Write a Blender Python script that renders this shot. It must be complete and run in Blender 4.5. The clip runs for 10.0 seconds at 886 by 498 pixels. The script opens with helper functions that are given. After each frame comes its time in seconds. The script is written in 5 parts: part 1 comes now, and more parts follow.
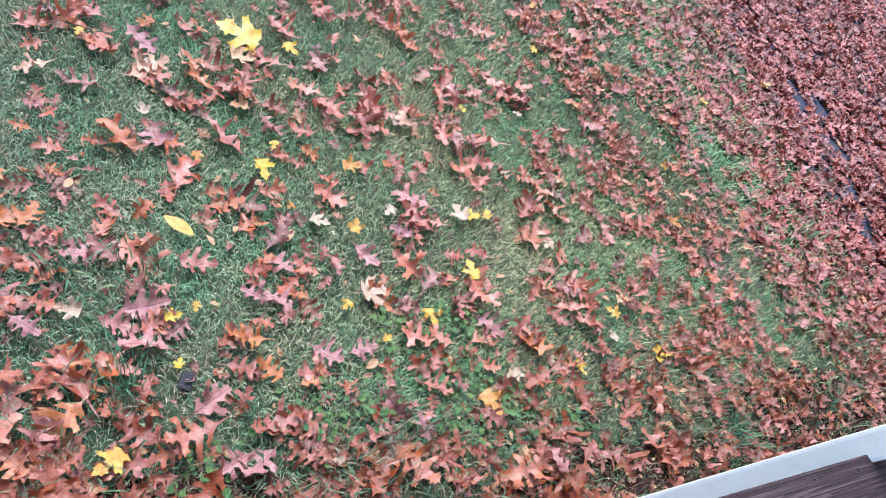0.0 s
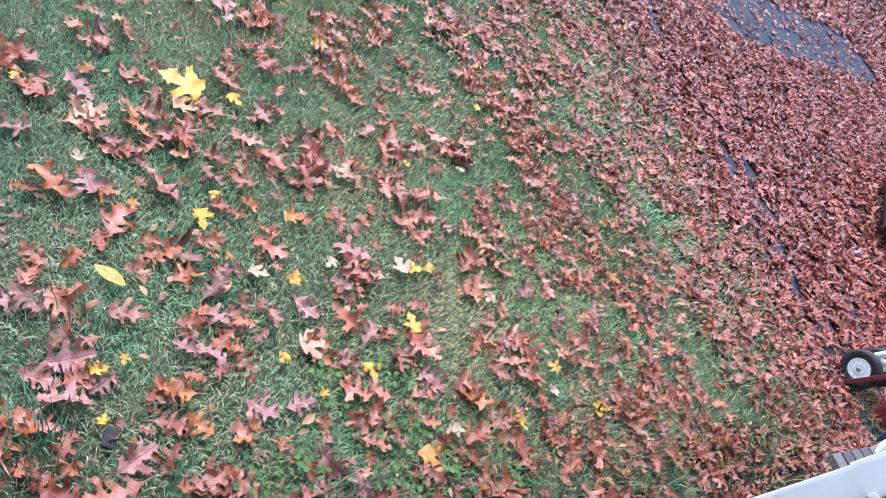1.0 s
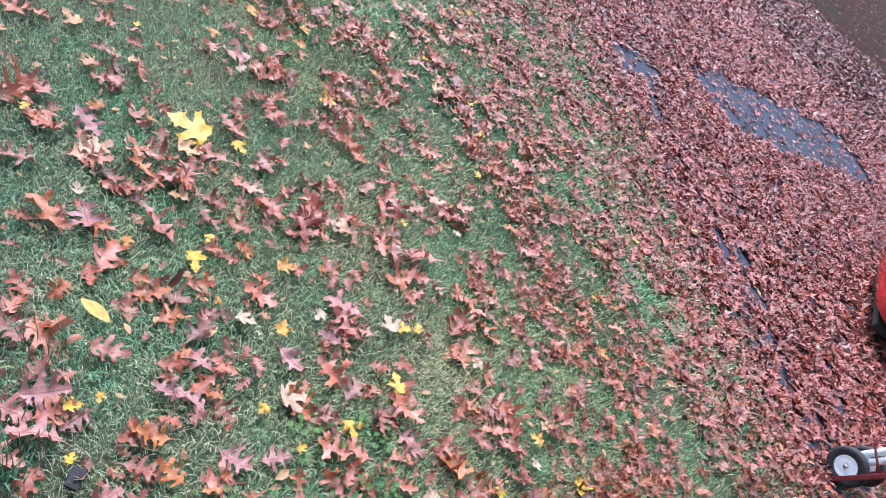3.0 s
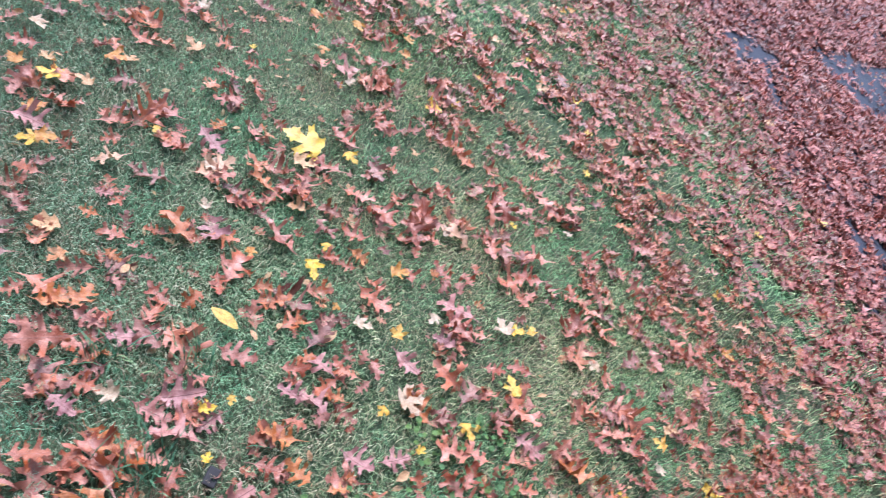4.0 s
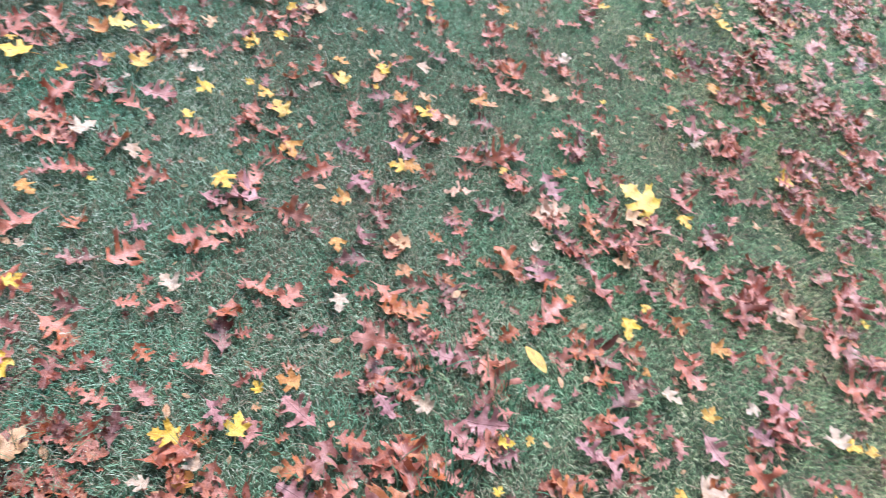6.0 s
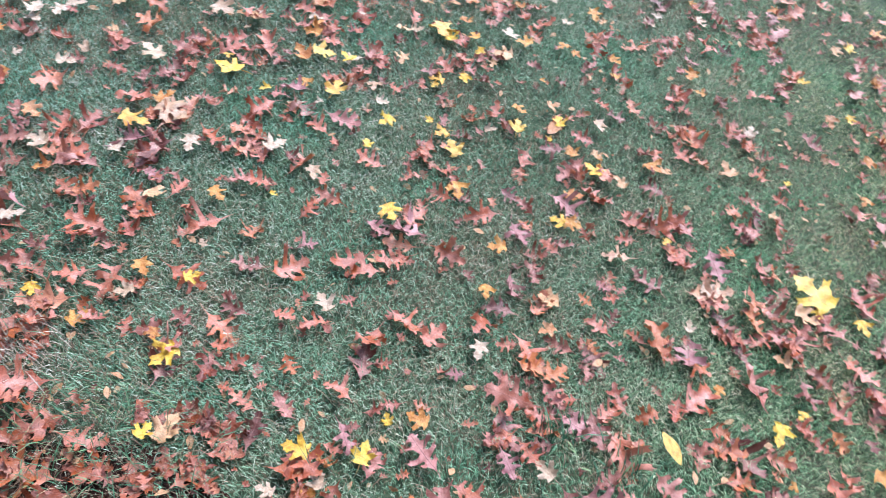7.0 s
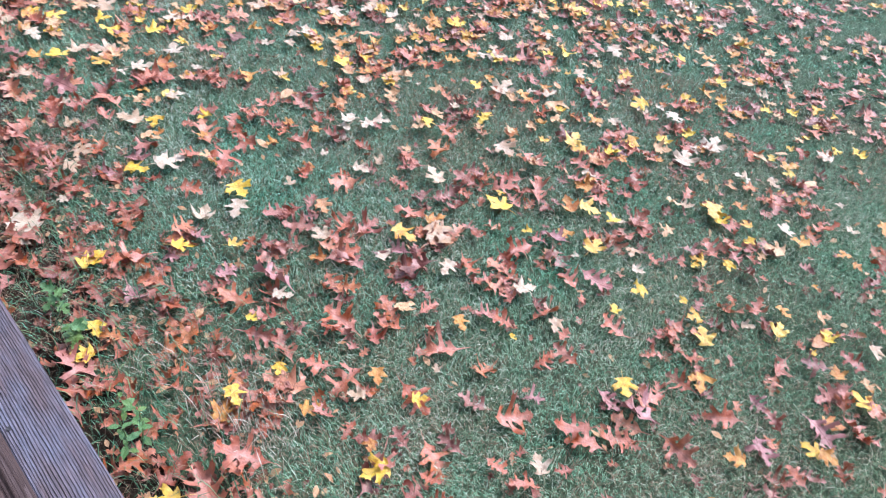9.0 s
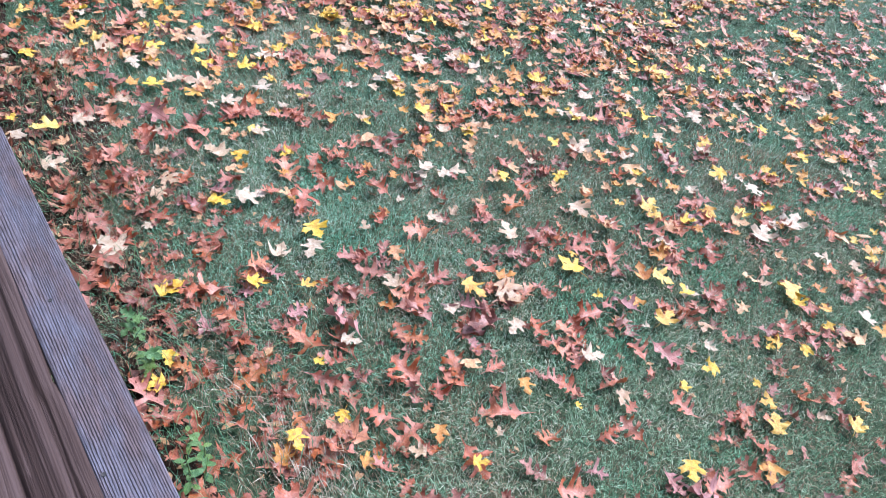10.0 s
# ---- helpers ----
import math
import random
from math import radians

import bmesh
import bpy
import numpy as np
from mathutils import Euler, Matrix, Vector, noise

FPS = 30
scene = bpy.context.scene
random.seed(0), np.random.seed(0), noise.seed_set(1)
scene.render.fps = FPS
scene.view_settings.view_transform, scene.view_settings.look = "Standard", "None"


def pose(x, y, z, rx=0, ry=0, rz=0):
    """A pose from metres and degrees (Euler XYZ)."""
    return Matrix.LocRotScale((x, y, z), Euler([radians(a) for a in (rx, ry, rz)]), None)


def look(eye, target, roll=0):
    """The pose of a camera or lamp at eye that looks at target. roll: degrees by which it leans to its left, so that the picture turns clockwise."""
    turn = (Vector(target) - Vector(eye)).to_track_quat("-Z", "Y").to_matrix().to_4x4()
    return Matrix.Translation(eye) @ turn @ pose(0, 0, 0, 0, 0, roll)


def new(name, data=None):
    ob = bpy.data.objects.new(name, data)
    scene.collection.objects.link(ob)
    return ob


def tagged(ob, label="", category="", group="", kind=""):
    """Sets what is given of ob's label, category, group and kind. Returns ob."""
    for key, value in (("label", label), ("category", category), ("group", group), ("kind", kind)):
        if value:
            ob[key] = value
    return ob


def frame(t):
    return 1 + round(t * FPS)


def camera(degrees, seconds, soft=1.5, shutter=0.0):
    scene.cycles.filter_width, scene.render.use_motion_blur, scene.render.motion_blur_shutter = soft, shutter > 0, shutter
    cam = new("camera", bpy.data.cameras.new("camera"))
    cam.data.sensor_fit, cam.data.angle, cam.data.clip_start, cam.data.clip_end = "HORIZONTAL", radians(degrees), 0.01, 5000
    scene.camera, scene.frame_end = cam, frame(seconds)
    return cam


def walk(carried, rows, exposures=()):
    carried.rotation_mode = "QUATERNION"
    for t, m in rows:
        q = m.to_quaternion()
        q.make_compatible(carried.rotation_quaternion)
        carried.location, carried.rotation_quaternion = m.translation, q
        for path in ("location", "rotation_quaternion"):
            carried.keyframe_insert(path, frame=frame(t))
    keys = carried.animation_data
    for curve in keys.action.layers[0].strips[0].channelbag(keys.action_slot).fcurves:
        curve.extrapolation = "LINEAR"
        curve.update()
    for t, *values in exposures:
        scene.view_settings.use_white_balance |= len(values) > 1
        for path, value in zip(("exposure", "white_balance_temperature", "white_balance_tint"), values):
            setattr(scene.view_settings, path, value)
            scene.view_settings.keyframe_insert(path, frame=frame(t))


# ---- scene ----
cam = camera(63.4, 10.0, soft=0.45, shutter=0.3)
PATH = [
    (0, (0.923, 0.402, 1.862), (0.823, 1.772, 0.408), 39.3),
    (0.5, (0.927, 0.411, 1.853), (0.841, 1.866, 0.483), 40.2),
    (1, (0.939, 0.411, 1.867), (0.846, 1.927, 0.565), 40.4),
    (1.5, (0.945, 0.41, 1.864), (0.831, 1.945, 0.587), 40.4),
    (2, (0.95, 0.416, 1.859), (0.84, 1.987, 0.626), 42.2),
    (2.2, (0.95, 0.416, 1.855), (0.834, 2.002, 0.642), 43.2),
    (3.3, (0.945, 0.405, 1.85), (0.681, 1.989, 0.658), 40.8),
    (3.5, (0.948, 0.405, 1.845), (0.634, 1.966, 0.634), 39.3),
    (4, (0.945, 0.402, 1.836), (0.523, 1.846, 0.518), 34.9),
    (4.5, (0.923, 0.403, 1.841), (0.404, 1.692, 0.403), 29.9),
    (5, (0.919, 0.39, 1.831), (0.246, 1.549, 0.345), 27.9),
    (5.5, (0.889, 0.368, 1.811), (0.102, 1.42, 0.303), 27.2),
    (6, (0.902, 0.356, 1.799), (-0.088, 1.222, 0.293), 21.6),
    (6.2, (0.894, 0.36, 1.809), (-0.154, 1.139, 0.294), 19.7),
    (7.3, (0.829, 0.323, 1.833), (-0.387, 0.743, 0.301), 17.3),
    (7.5, (0.819, 0.303, 1.824), (-0.432, 0.677, 0.309), 17.5),
    (8, (0.798, 0.272, 1.819), (-0.524, 0.495, 0.335), 16.0),
    (8.5, (0.78, 0.239, 1.83), (-0.605, 0.281, 0.388), 13.7),
    (9, (0.761, 0.182, 1.826), (-0.671, 0.116, 0.431), 13.1),
    (9.5, (0.743, 0.123, 1.829), (-0.711, -0.041, 0.466), 13.4),
    (10, (0.735, 0.076, 1.845), (-0.731, -0.142, 0.502), 14.2),
]
walk(cam, [(t, look(eye, target, roll)) for t, eye, target, roll in PATH])

# ---- light: an overcast autumn day ----
world = bpy.data.worlds.new("overcast_sky")
scene.world = world
world.use_nodes = True
wn = world.node_tree.nodes
sky = wn.new("ShaderNodeTexSky")
sky.sky_type, sky.sun_disc = "NISHITA", False
sky.sun_elevation, sky.sun_rotation = radians(55), radians(-51)
sky.air_density, sky.dust_density, sky.ozone_density = 1.0, 1.0, 1.0
world.node_tree.links.new(sky.outputs[0], wn["Background"].inputs[0])
wn["Background"].inputs[1].default_value = 0.165
sun_data = bpy.data.lights.new("sun", "SUN")
sun_data.energy, sun_data.angle, sun_data.color = 1.9, radians(24), (1.0, 0.98, 1.17)
sun = new("sun", sun_data)
sun.matrix_world = pose(0, 0, 30, 35, 0, -129)
scene.view_settings.exposure = 1.60

from mathutils import geometry

# directions of the timber rail: along it and outwards from the lawn
ALONG, ACROSS = Vector((0.598, 0.8015, 0)), Vector((0.8015, -0.598, 0))
RAIL_TURN = math.degrees(math.atan2(0.8015, 0.598))
RAIL_OFF = 0.2385


def on_rail(s, n, z):
    """A place s metres along the rail's line, n metres to its house side."""
    return ALONG * s + ACROSS * (n + RAIL_OFF) + Vector((0, 0, z))


def past_rail(x, y):
    """Metres from the rail's line towards the house; below 0 on the lawn."""
    return x * 0.8015 - y * 0.598 - RAIL_OFF


def field(x, y):
    """Warps the plan so that lawn, leaf drift and drive fit the camera's view."""
    w = np.maximum(1 - 0.12925 * x - 0.02193 * y, 0.06)
    return (0.88888 * x + 0.02647 * y - 0.06627) / w, (0.94059 * y - 0.06528 * x + 0.01658) / w


# ---- materials ----
def material(name, rough=0.6, metal=0.0, spec=0.5):
    m = bpy.data.materials.new(name)
    m.use_nodes = True
    b = m.node_tree.nodes["Principled BSDF"]
    b.inputs["Roughness"].default_value = rough
    b.inputs["Metallic"].default_value = metal
    b.inputs["Specular IOR Level"].default_value = spec
    return m, m.node_tree, b


def node(tree, kind, **values):
    n = tree.nodes.new(kind)
    for key, value in values.items():
        n.inputs[key].default_value = value
    return n


def ramp(tree, source, stops):
    r = tree.nodes.new("ShaderNodeValToRGB")
    while len(r.color_ramp.elements) < len(stops):
        r.color_ramp.elements.new(0.5)
    for e, (at, colour) in zip(r.color_ramp.elements, stops):
        e.position, e.color = at, (*colour, 1)
    tree.links.new(source, r.inputs[0])
    return r.outputs[0]


def mix(tree, factor, a, b, how="MIX"):
    m = tree.nodes.new("ShaderNodeMix")
    m.data_type, m.blend_type = "RGBA", how
    for socket, value in ((m.inputs[0], factor), (m.inputs[6], a), (m.inputs[7], b)):
        if isinstance(value, (int, float)):
            socket.default_value = value
        elif isinstance(value, tuple):
            socket.default_value = (*value, 1)
        else:
            tree.links.new(value, socket)
    return m.outputs[2]


def calc(tree, how, a, b=0.0):
    m = tree.nodes.new("ShaderNodeMath")
    m.operation = how
    for socket, value in ((m.inputs[0], a), (m.inputs[1], b)):
        if isinstance(value, (int, float)):
            socket.default_value = value
        else:
            tree.links.new(value, socket)
    return m.outputs[0]


def noise_of(tree, scale, detail=4.0, rough=0.6, coords="Object", stretch=None):
    co = tree.nodes.new("ShaderNodeTexCoord")
    n = node(tree, "ShaderNodeTexNoise", Scale=scale, Detail=detail, Roughness=rough)
    if stretch:
        mp = node(tree, "ShaderNodeMapping", Scale=stretch)
        tree.links.new(co.outputs[coords], mp.inputs[0])
        tree.links.new(mp.outputs[0], n.inputs[0])
    else:
        tree.links.new(co.outputs[coords], n.inputs[0])
    return n.outputs[0]


def bump(tree, b, height, strength=0.3, distance=0.01):
    n = node(tree, "ShaderNodeBump", Strength=strength, Distance=distance)
    tree.links.new(height, n.inputs["Height"])
    tree.links.new(n.outputs[0], b.inputs["Normal"])


def pick(tree):
    """A random number for each thing and each loose piece of a mesh."""
    g, o = tree.nodes.new("ShaderNodeNewGeometry"), tree.nodes.new("ShaderNodeObjectInfo")
    return calc(tree, "FRACT", calc(tree, "ADD", g.outputs["Random Per Island"], o.outputs["Random"]))


def leaf_material(name, stops, vein, spots=(0.12, 0.035, 0.022), spotted=0.5, rough=0.5, vein_at=0.35, paling=0.45, rib_dark=0.3):
    m, t, b = material(name, rough, spec=0.65)
    r = pick(t)
    base = ramp(t, r, stops)
    uv = t.nodes.new("ShaderNodeUVMap")
    xyz = t.nodes.new("ShaderNodeSeparateXYZ")
    t.links.new(uv.outputs[0], xyz.inputs[0])
    u, v = xyz.outputs[0], xyz.outputs[1]
    side = calc(t, "ABSOLUTE", v)
    rib = calc(t, "LESS_THAN", side, 0.014)
    slant = calc(t, "SUBTRACT", calc(t, "MULTIPLY", u, 7.0), calc(t, "MULTIPLY", side, 5.0))
    vein_line = calc(t, "LESS_THAN", calc(t, "ABSOLUTE", calc(t, "SUBTRACT", calc(t, "FRACT", slant), 0.5)), 0.05)
    lines = calc(t, "MULTIPLY", calc(t, "MAXIMUM", rib, calc(t, "MULTIPLY", vein_line, 0.5)), vein_at)
    shift = node(t, "ShaderNodeVectorMath")
    t.links.new(uv.outputs[0], shift.inputs[0])
    spread = t.nodes.new("ShaderNodeCombineXYZ")
    for k in range(3):
        t.links.new(calc(t, "MULTIPLY", r, (37.0, 91.0, 53.0)[k]), spread.inputs[k])
    t.links.new(spread.outputs[0], shift.inputs[1])

    def on_leaf(scale, detail):
        n = node(t, "ShaderNodeTexNoise", Scale=scale, Detail=detail, Roughness=0.65)
        t.links.new(shift.outputs[0], n.inputs[0])
        return n.outputs[0]

    stain, fine, broad = on_leaf(5.0, 5), on_leaf(30.0, 3), on_leaf(2.2, 1)
    # broad pale patches; on oak leaves they paint in pinkish highlights
    colour = mix(t, calc(t, "MULTIPLY", ramp(t, broad, [(0.42, (0, 0, 0)), (0.60, (1, 1, 1))]), paling), base, vein)
    colour = mix(t, calc(t, "MULTIPLY", ramp(t, stain, [(0.46, (0, 0, 0)), (0.64, (1, 1, 1))]), spotted), colour, spots)
    colour = mix(t, calc(t, "MULTIPLY", ramp(t, fine, [(0.40, (0, 0, 0)), (0.70, (1, 1, 1))]), 0.45), colour, mix(t, 0.6, colour, base, "MULTIPLY"))
    colour = mix(t, calc(t, "MULTIPLY", lines, 0.5), colour, vein)
    colour = mix(t, calc(t, "MULTIPLY", calc(t, "LESS_THAN", side, 0.010), rib_dark), colour, spots)
    t.links.new(colour, b.inputs["Base Color"])
    t.links.new(calc(t, "ADD", calc(t, "MULTIPLY", stain, 0.3), rough - 0.22), b.inputs["Roughness"])
    bump(t, b, calc(t, "ADD", calc(t, "MULTIPLY", fine, 0.5), calc(t, "ADD", calc(t, "MULTIPLY", stain, 1.2), lines)), 0.8, 0.005)
    # some daylight passes through the thin blade
    through_leaf, both = t.nodes.new("ShaderNodeBsdfTranslucent"), t.nodes.new("ShaderNodeMixShader")
    both.inputs[0].default_value = 0.10
    t.links.new(mix(t, 0.5, colour, base), through_leaf.inputs[0])
    t.links.new(b.outputs[0], both.inputs[1])
    t.links.new(through_leaf.outputs[0], both.inputs[2])
    t.links.new(both.outputs[0], t.nodes["Material Output"].inputs[0])
    return m


OAK_VEIN_HIGHLIGHT = (0.600, 0.307, 0.244)
OAK = leaf_material("dry_oak_leaf", [
    (0.0, (0.075, 0.014, 0.009)), (0.16, (0.300, 0.055, 0.019)), (0.32, (0.420, 0.107, 0.040)), (0.46, (0.520, 0.179, 0.106)),
    (0.60, (0.400, 0.145, 0.110)), (0.74, (0.095, 0.017, 0.010)), (0.88, (0.460, 0.120, 0.030)), (1.0, (0.580, 0.257, 0.146))], OAK_VEIN_HIGHLIGHT, spotted=0.35, rough=0.42)
# pinker than the lawn's: sky sheen on wet leaves put into the colour
DRIVE_OAK = leaf_material("sheen_drive_oak_leaf", [
    (0.0, (0.075, 0.014, 0.009)), (0.16, (0.225, 0.037, 0.018)), (0.32, (0.360, 0.076, 0.048)), (0.46, (0.504, 0.160, 0.124)),
    (0.60, (0.414, 0.130, 0.121)), (0.74, (0.095, 0.017, 0.011)), (0.88, (0.378, 0.076, 0.025)), (1.0, (0.540, 0.218, 0.169))], (0.594, 0.254, 0.200), (0.081, 0.015, 0.009), 0.4, 0.45, 0.2, 0.4)
RED_BROWN = leaf_material("red_brown_oak_leaf", [
    (0.0, (0.240, 0.042, 0.017)), (0.3, (0.400, 0.096, 0.038)), (0.55, (0.520, 0.167, 0.091)), (0.8, (0.420, 0.101, 0.029)), (1.0, (0.300, 0.063, 0.027))], OAK_VEIN_HIGHLIGHT, spotted=0.35, rough=0.42, paling=0.6)
MAUVE = leaf_material("mauve_oak_leaf", [
    (0.0, (0.296, 0.120, 0.123)), (0.5, (0.415, 0.189, 0.179)), (1.0, (0.395, 0.154, 0.126))], (0.534, 0.291, 0.253), (0.158, 0.047, 0.041), 0.3, 0.44, rib_dark=0.8)
RUST = leaf_material("rust_orange_oak_leaf", [
    (0.0, (0.420, 0.112, 0.026)), (0.5, (0.540, 0.186, 0.047)), (1.0, (0.360, 0.079, 0.023))], (0.620, 0.298, 0.159), spotted=0.35, rough=0.42)
# dark leaves laid underneath to paint the shaded gaps between the dry ones
GAP_SHADE = leaf_material("gap_shade_oak_leaf", [
    (0.0, (0.070, 0.017, 0.011)), (0.5, (0.140, 0.032, 0.018)), (1.0, (0.210, 0.056, 0.037))], (0.260, 0.102, 0.076), (0.050, 0.016, 0.010), rough=0.4)
# bronze by the rail, taken darker to stand in for the house's shade
BRONZE = leaf_material("bronze_oak_leaf", [
    (0.0, (0.142, 0.026, 0.009)), (0.25, (0.361, 0.081, 0.017)), (0.5, (0.228, 0.043, 0.016)), (0.75, (0.418, 0.120, 0.032)), (1.0, (0.361, 0.137, 0.112))], (0.456, 0.197, 0.152), (0.067, 0.017, 0.009), 0.4, rough=0.4, paling=0.5)
FADED = leaf_material("faded_oak_leaf", [
    (0.0, (0.46, 0.22, 0.12)), (1.0, (0.55, 0.32, 0.19))], (0.62, 0.42, 0.28), rough=0.5)
YELLOW = leaf_material("yellow_maple_leaf", [
    (0.0, (0.70, 0.42, 0.030)), (0.4, (0.76, 0.53, 0.055)), (0.7, (0.58, 0.28, 0.030)), (1.0, (0.74, 0.57, 0.14))], (0.76, 0.57, 0.13), (0.36, 0.14, 0.03), 0.5, 0.5, 0.25)
CREAM = leaf_material("pale_maple_leaf", [
    (0.0, (0.491, 0.333, 0.190)), (0.5, (0.538, 0.444, 0.333)), (1.0, (0.459, 0.285, 0.158))], (0.554, 0.475, 0.380), (0.365, 0.214, 0.119), 0.55, 0.55, 0.3)
TAN = leaf_material("tan_leaf", [
    (0.0, (0.54, 0.28, 0.12)), (0.5, (0.62, 0.38, 0.19)), (1.0, (0.50, 0.20, 0.07))], (0.66, 0.46, 0.28), (0.28, 0.12, 0.05), 0.45, 0.55, 0.3)
ORANGE = leaf_material("orange_leaf", [
    (0.0, (0.48, 0.17, 0.03)), (0.5, (0.60, 0.29, 0.05)), (1.0, (0.38, 0.10, 0.022))], (0.70, 0.42, 0.12), (0.26, 0.075, 0.02), 0.45, 0.5, 0.3)
GREEN_LEAF = leaf_material("green_weed_leaf", [
    (0.0, (0.05, 0.16, 0.05)), (0.5, (0.08, 0.21, 0.05)), (1.0, (0.16, 0.28, 0.06))], (0.16, 0.30, 0.12), (0.10, 0.12, 0.03), 0.15, 0.45, 0.3)

BLADE, t, b = material("grass_blade", 0.7, spec=0.12)
r = pick(t)
patch = noise_of(t, 2.2, 3, 0.6)
lush = ramp(t, r, [(0.0, (0.025, 0.097, 0.056)), (0.3, (0.089, 0.266, 0.148)), (0.62, (0.166, 0.405, 0.230)), (0.88, (0.258, 0.502, 0.309)), (1.0, (0.389, 0.568, 0.387))])
dull = ramp(t, r, [(0.0, (0.052, 0.097, 0.056)), (0.3, (0.177, 0.302, 0.172)), (0.62, (0.303, 0.423, 0.260)), (0.80, (0.458, 0.472, 0.333)), (1.0, (0.618, 0.605, 0.472))])
# yellower towards the drive, bluer at the other end, whose shade is painted in
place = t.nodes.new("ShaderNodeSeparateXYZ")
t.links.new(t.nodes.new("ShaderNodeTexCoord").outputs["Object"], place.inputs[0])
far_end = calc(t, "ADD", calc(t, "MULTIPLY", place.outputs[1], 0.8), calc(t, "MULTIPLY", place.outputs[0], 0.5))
tint_and_shade = ramp(t, calc(t, "MULTIPLY", calc(t, "ADD", far_end, 1.0), 0.25), [(0.0, (0.92, 1.0, 1.12)), (0.45, (1.0, 1.0, 1.0)), (0.80, (1.38, 1.22, 0.95))])
colour = mix(t, ramp(t, patch, [(0.36, (0, 0, 0)), (0.60, (1, 1, 1))]), lush, dull)
t.links.new(mix(t, 1.0, colour, tint_and_shade, "MULTIPLY"), b.inputs["Base Color"])

STRAW, t, b = material("dry_straw", 0.6, spec=0.3)
t.links.new(ramp(t, pick(t), [(0.0, (0.16, 0.125, 0.085)), (0.5, (0.28, 0.245, 0.18)), (1.0, (0.46, 0.43, 0.34))]), b.inputs["Base Color"])
THATCH, t, b = material("dead_thatch", 0.7, spec=0.2)
t.links.new(ramp(t, pick(t), [(0.0, (0.10, 0.062, 0.042)), (0.5, (0.22, 0.155, 0.10)), (1.0, (0.36, 0.28, 0.19))]), b.inputs["Base Color"])
LONG_GREEN, t, b = material("long_green_grass", 0.6, spec=0.2)
t.links.new(ramp(t, pick(t), [(0.0, (0.034, 0.105, 0.055)), (0.6, (0.075, 0.188, 0.101)), (1.0, (0.165, 0.255, 0.117))]), b.inputs["Base Color"])

LAWN, t, b = material("lawn_thatch", 0.85, spec=0.2)
tuft, soil = noise_of(t, 60, 6, 0.7), noise_of(t, 3, 4, 0.6)
thatch = ramp(t, tuft, [(0.3, (0.018, 0.035, 0.019)), (0.5, (0.055, 0.098, 0.052)), (0.68, (0.12, 0.15, 0.085)), (0.8, (0.20, 0.18, 0.12))])
t.links.new(mix(t, calc(t, "MULTIPLY", ramp(t, soil, [(0.45, (0, 0, 0)), (0.7, (1, 1, 1))]), 0.4), thatch, (0.11, 0.085, 0.060)), b.inputs["Base Color"])
bump(t, b, tuft, 0.8, 0.03)

# litter brown, darkened to stand in for shade under the far trees
LITTER, t, b = material("matted_leaf_litter", 0.95, spec=0.04)
cells = node(t, "ShaderNodeTexVoronoi", Scale=11.0, Randomness=1.0)
t.links.new(t.nodes.new("ShaderNodeTexCoord").outputs["Object"], cells.inputs["Vector"])
hue = t.nodes.new("ShaderNodeSeparateColor")
t.links.new(cells.outputs["Color"], hue.inputs[0])
flake, drift = noise_of(t, 22, 6, 0.75), noise_of(t, 0.35, 3, 0.6)
tint = ramp(t, hue.outputs[0], [(0.0, (0.015, 0.007, 0.006)), (0.3, (0.045, 0.018, 0.014)), (0.6, (0.075, 0.033, 0.027)), (0.85, (0.057, 0.028, 0.025)), (1.0, (0.114, 0.063, 0.054))])
tint = mix(t, ramp(t, flake, [(0.35, (1, 1, 1)), (0.55, (0, 0, 0))]), tint, (0.017, 0.010, 0.008))
t.links.new(mix(t, calc(t, "MULTIPLY", ramp(t, drift, [(0.46, (0, 0, 0)), (0.60, (1, 1, 1))]), 0.6), tint, (0.033, 0.030, 0.020)), b.inputs["Base Color"])
bump(t, b, flake, 0.9, 0.04)

ASPHALT, t, b = material("damp_asphalt", 0.6, spec=0.4)
grit, blot = noise_of(t, 180, 4, 0.7), noise_of(t, 1.6, 5, 0.6)
t.links.new(mix(t, 0.5, ramp(t, grit, [(0.3, (0.020, 0.025, 0.038)), (0.55, (0.040, 0.047, 0.068)), (0.70, (0.13, 0.14, 0.17))]),
                ramp(t, blot, [(0.3, (0.024, 0.029, 0.042)), (0.7, (0.050, 0.058, 0.080))])), b.inputs["Base Color"])
t.links.new(ramp(t, blot, [(0.3, (0.7, 0.7, 0.7)), (0.7, (0.9, 0.9, 0.9))]), b.inputs["Roughness"])
b.inputs["Specular IOR Level"].default_value = 0.2
bump(t, b, grit, 0.6, 0.004)


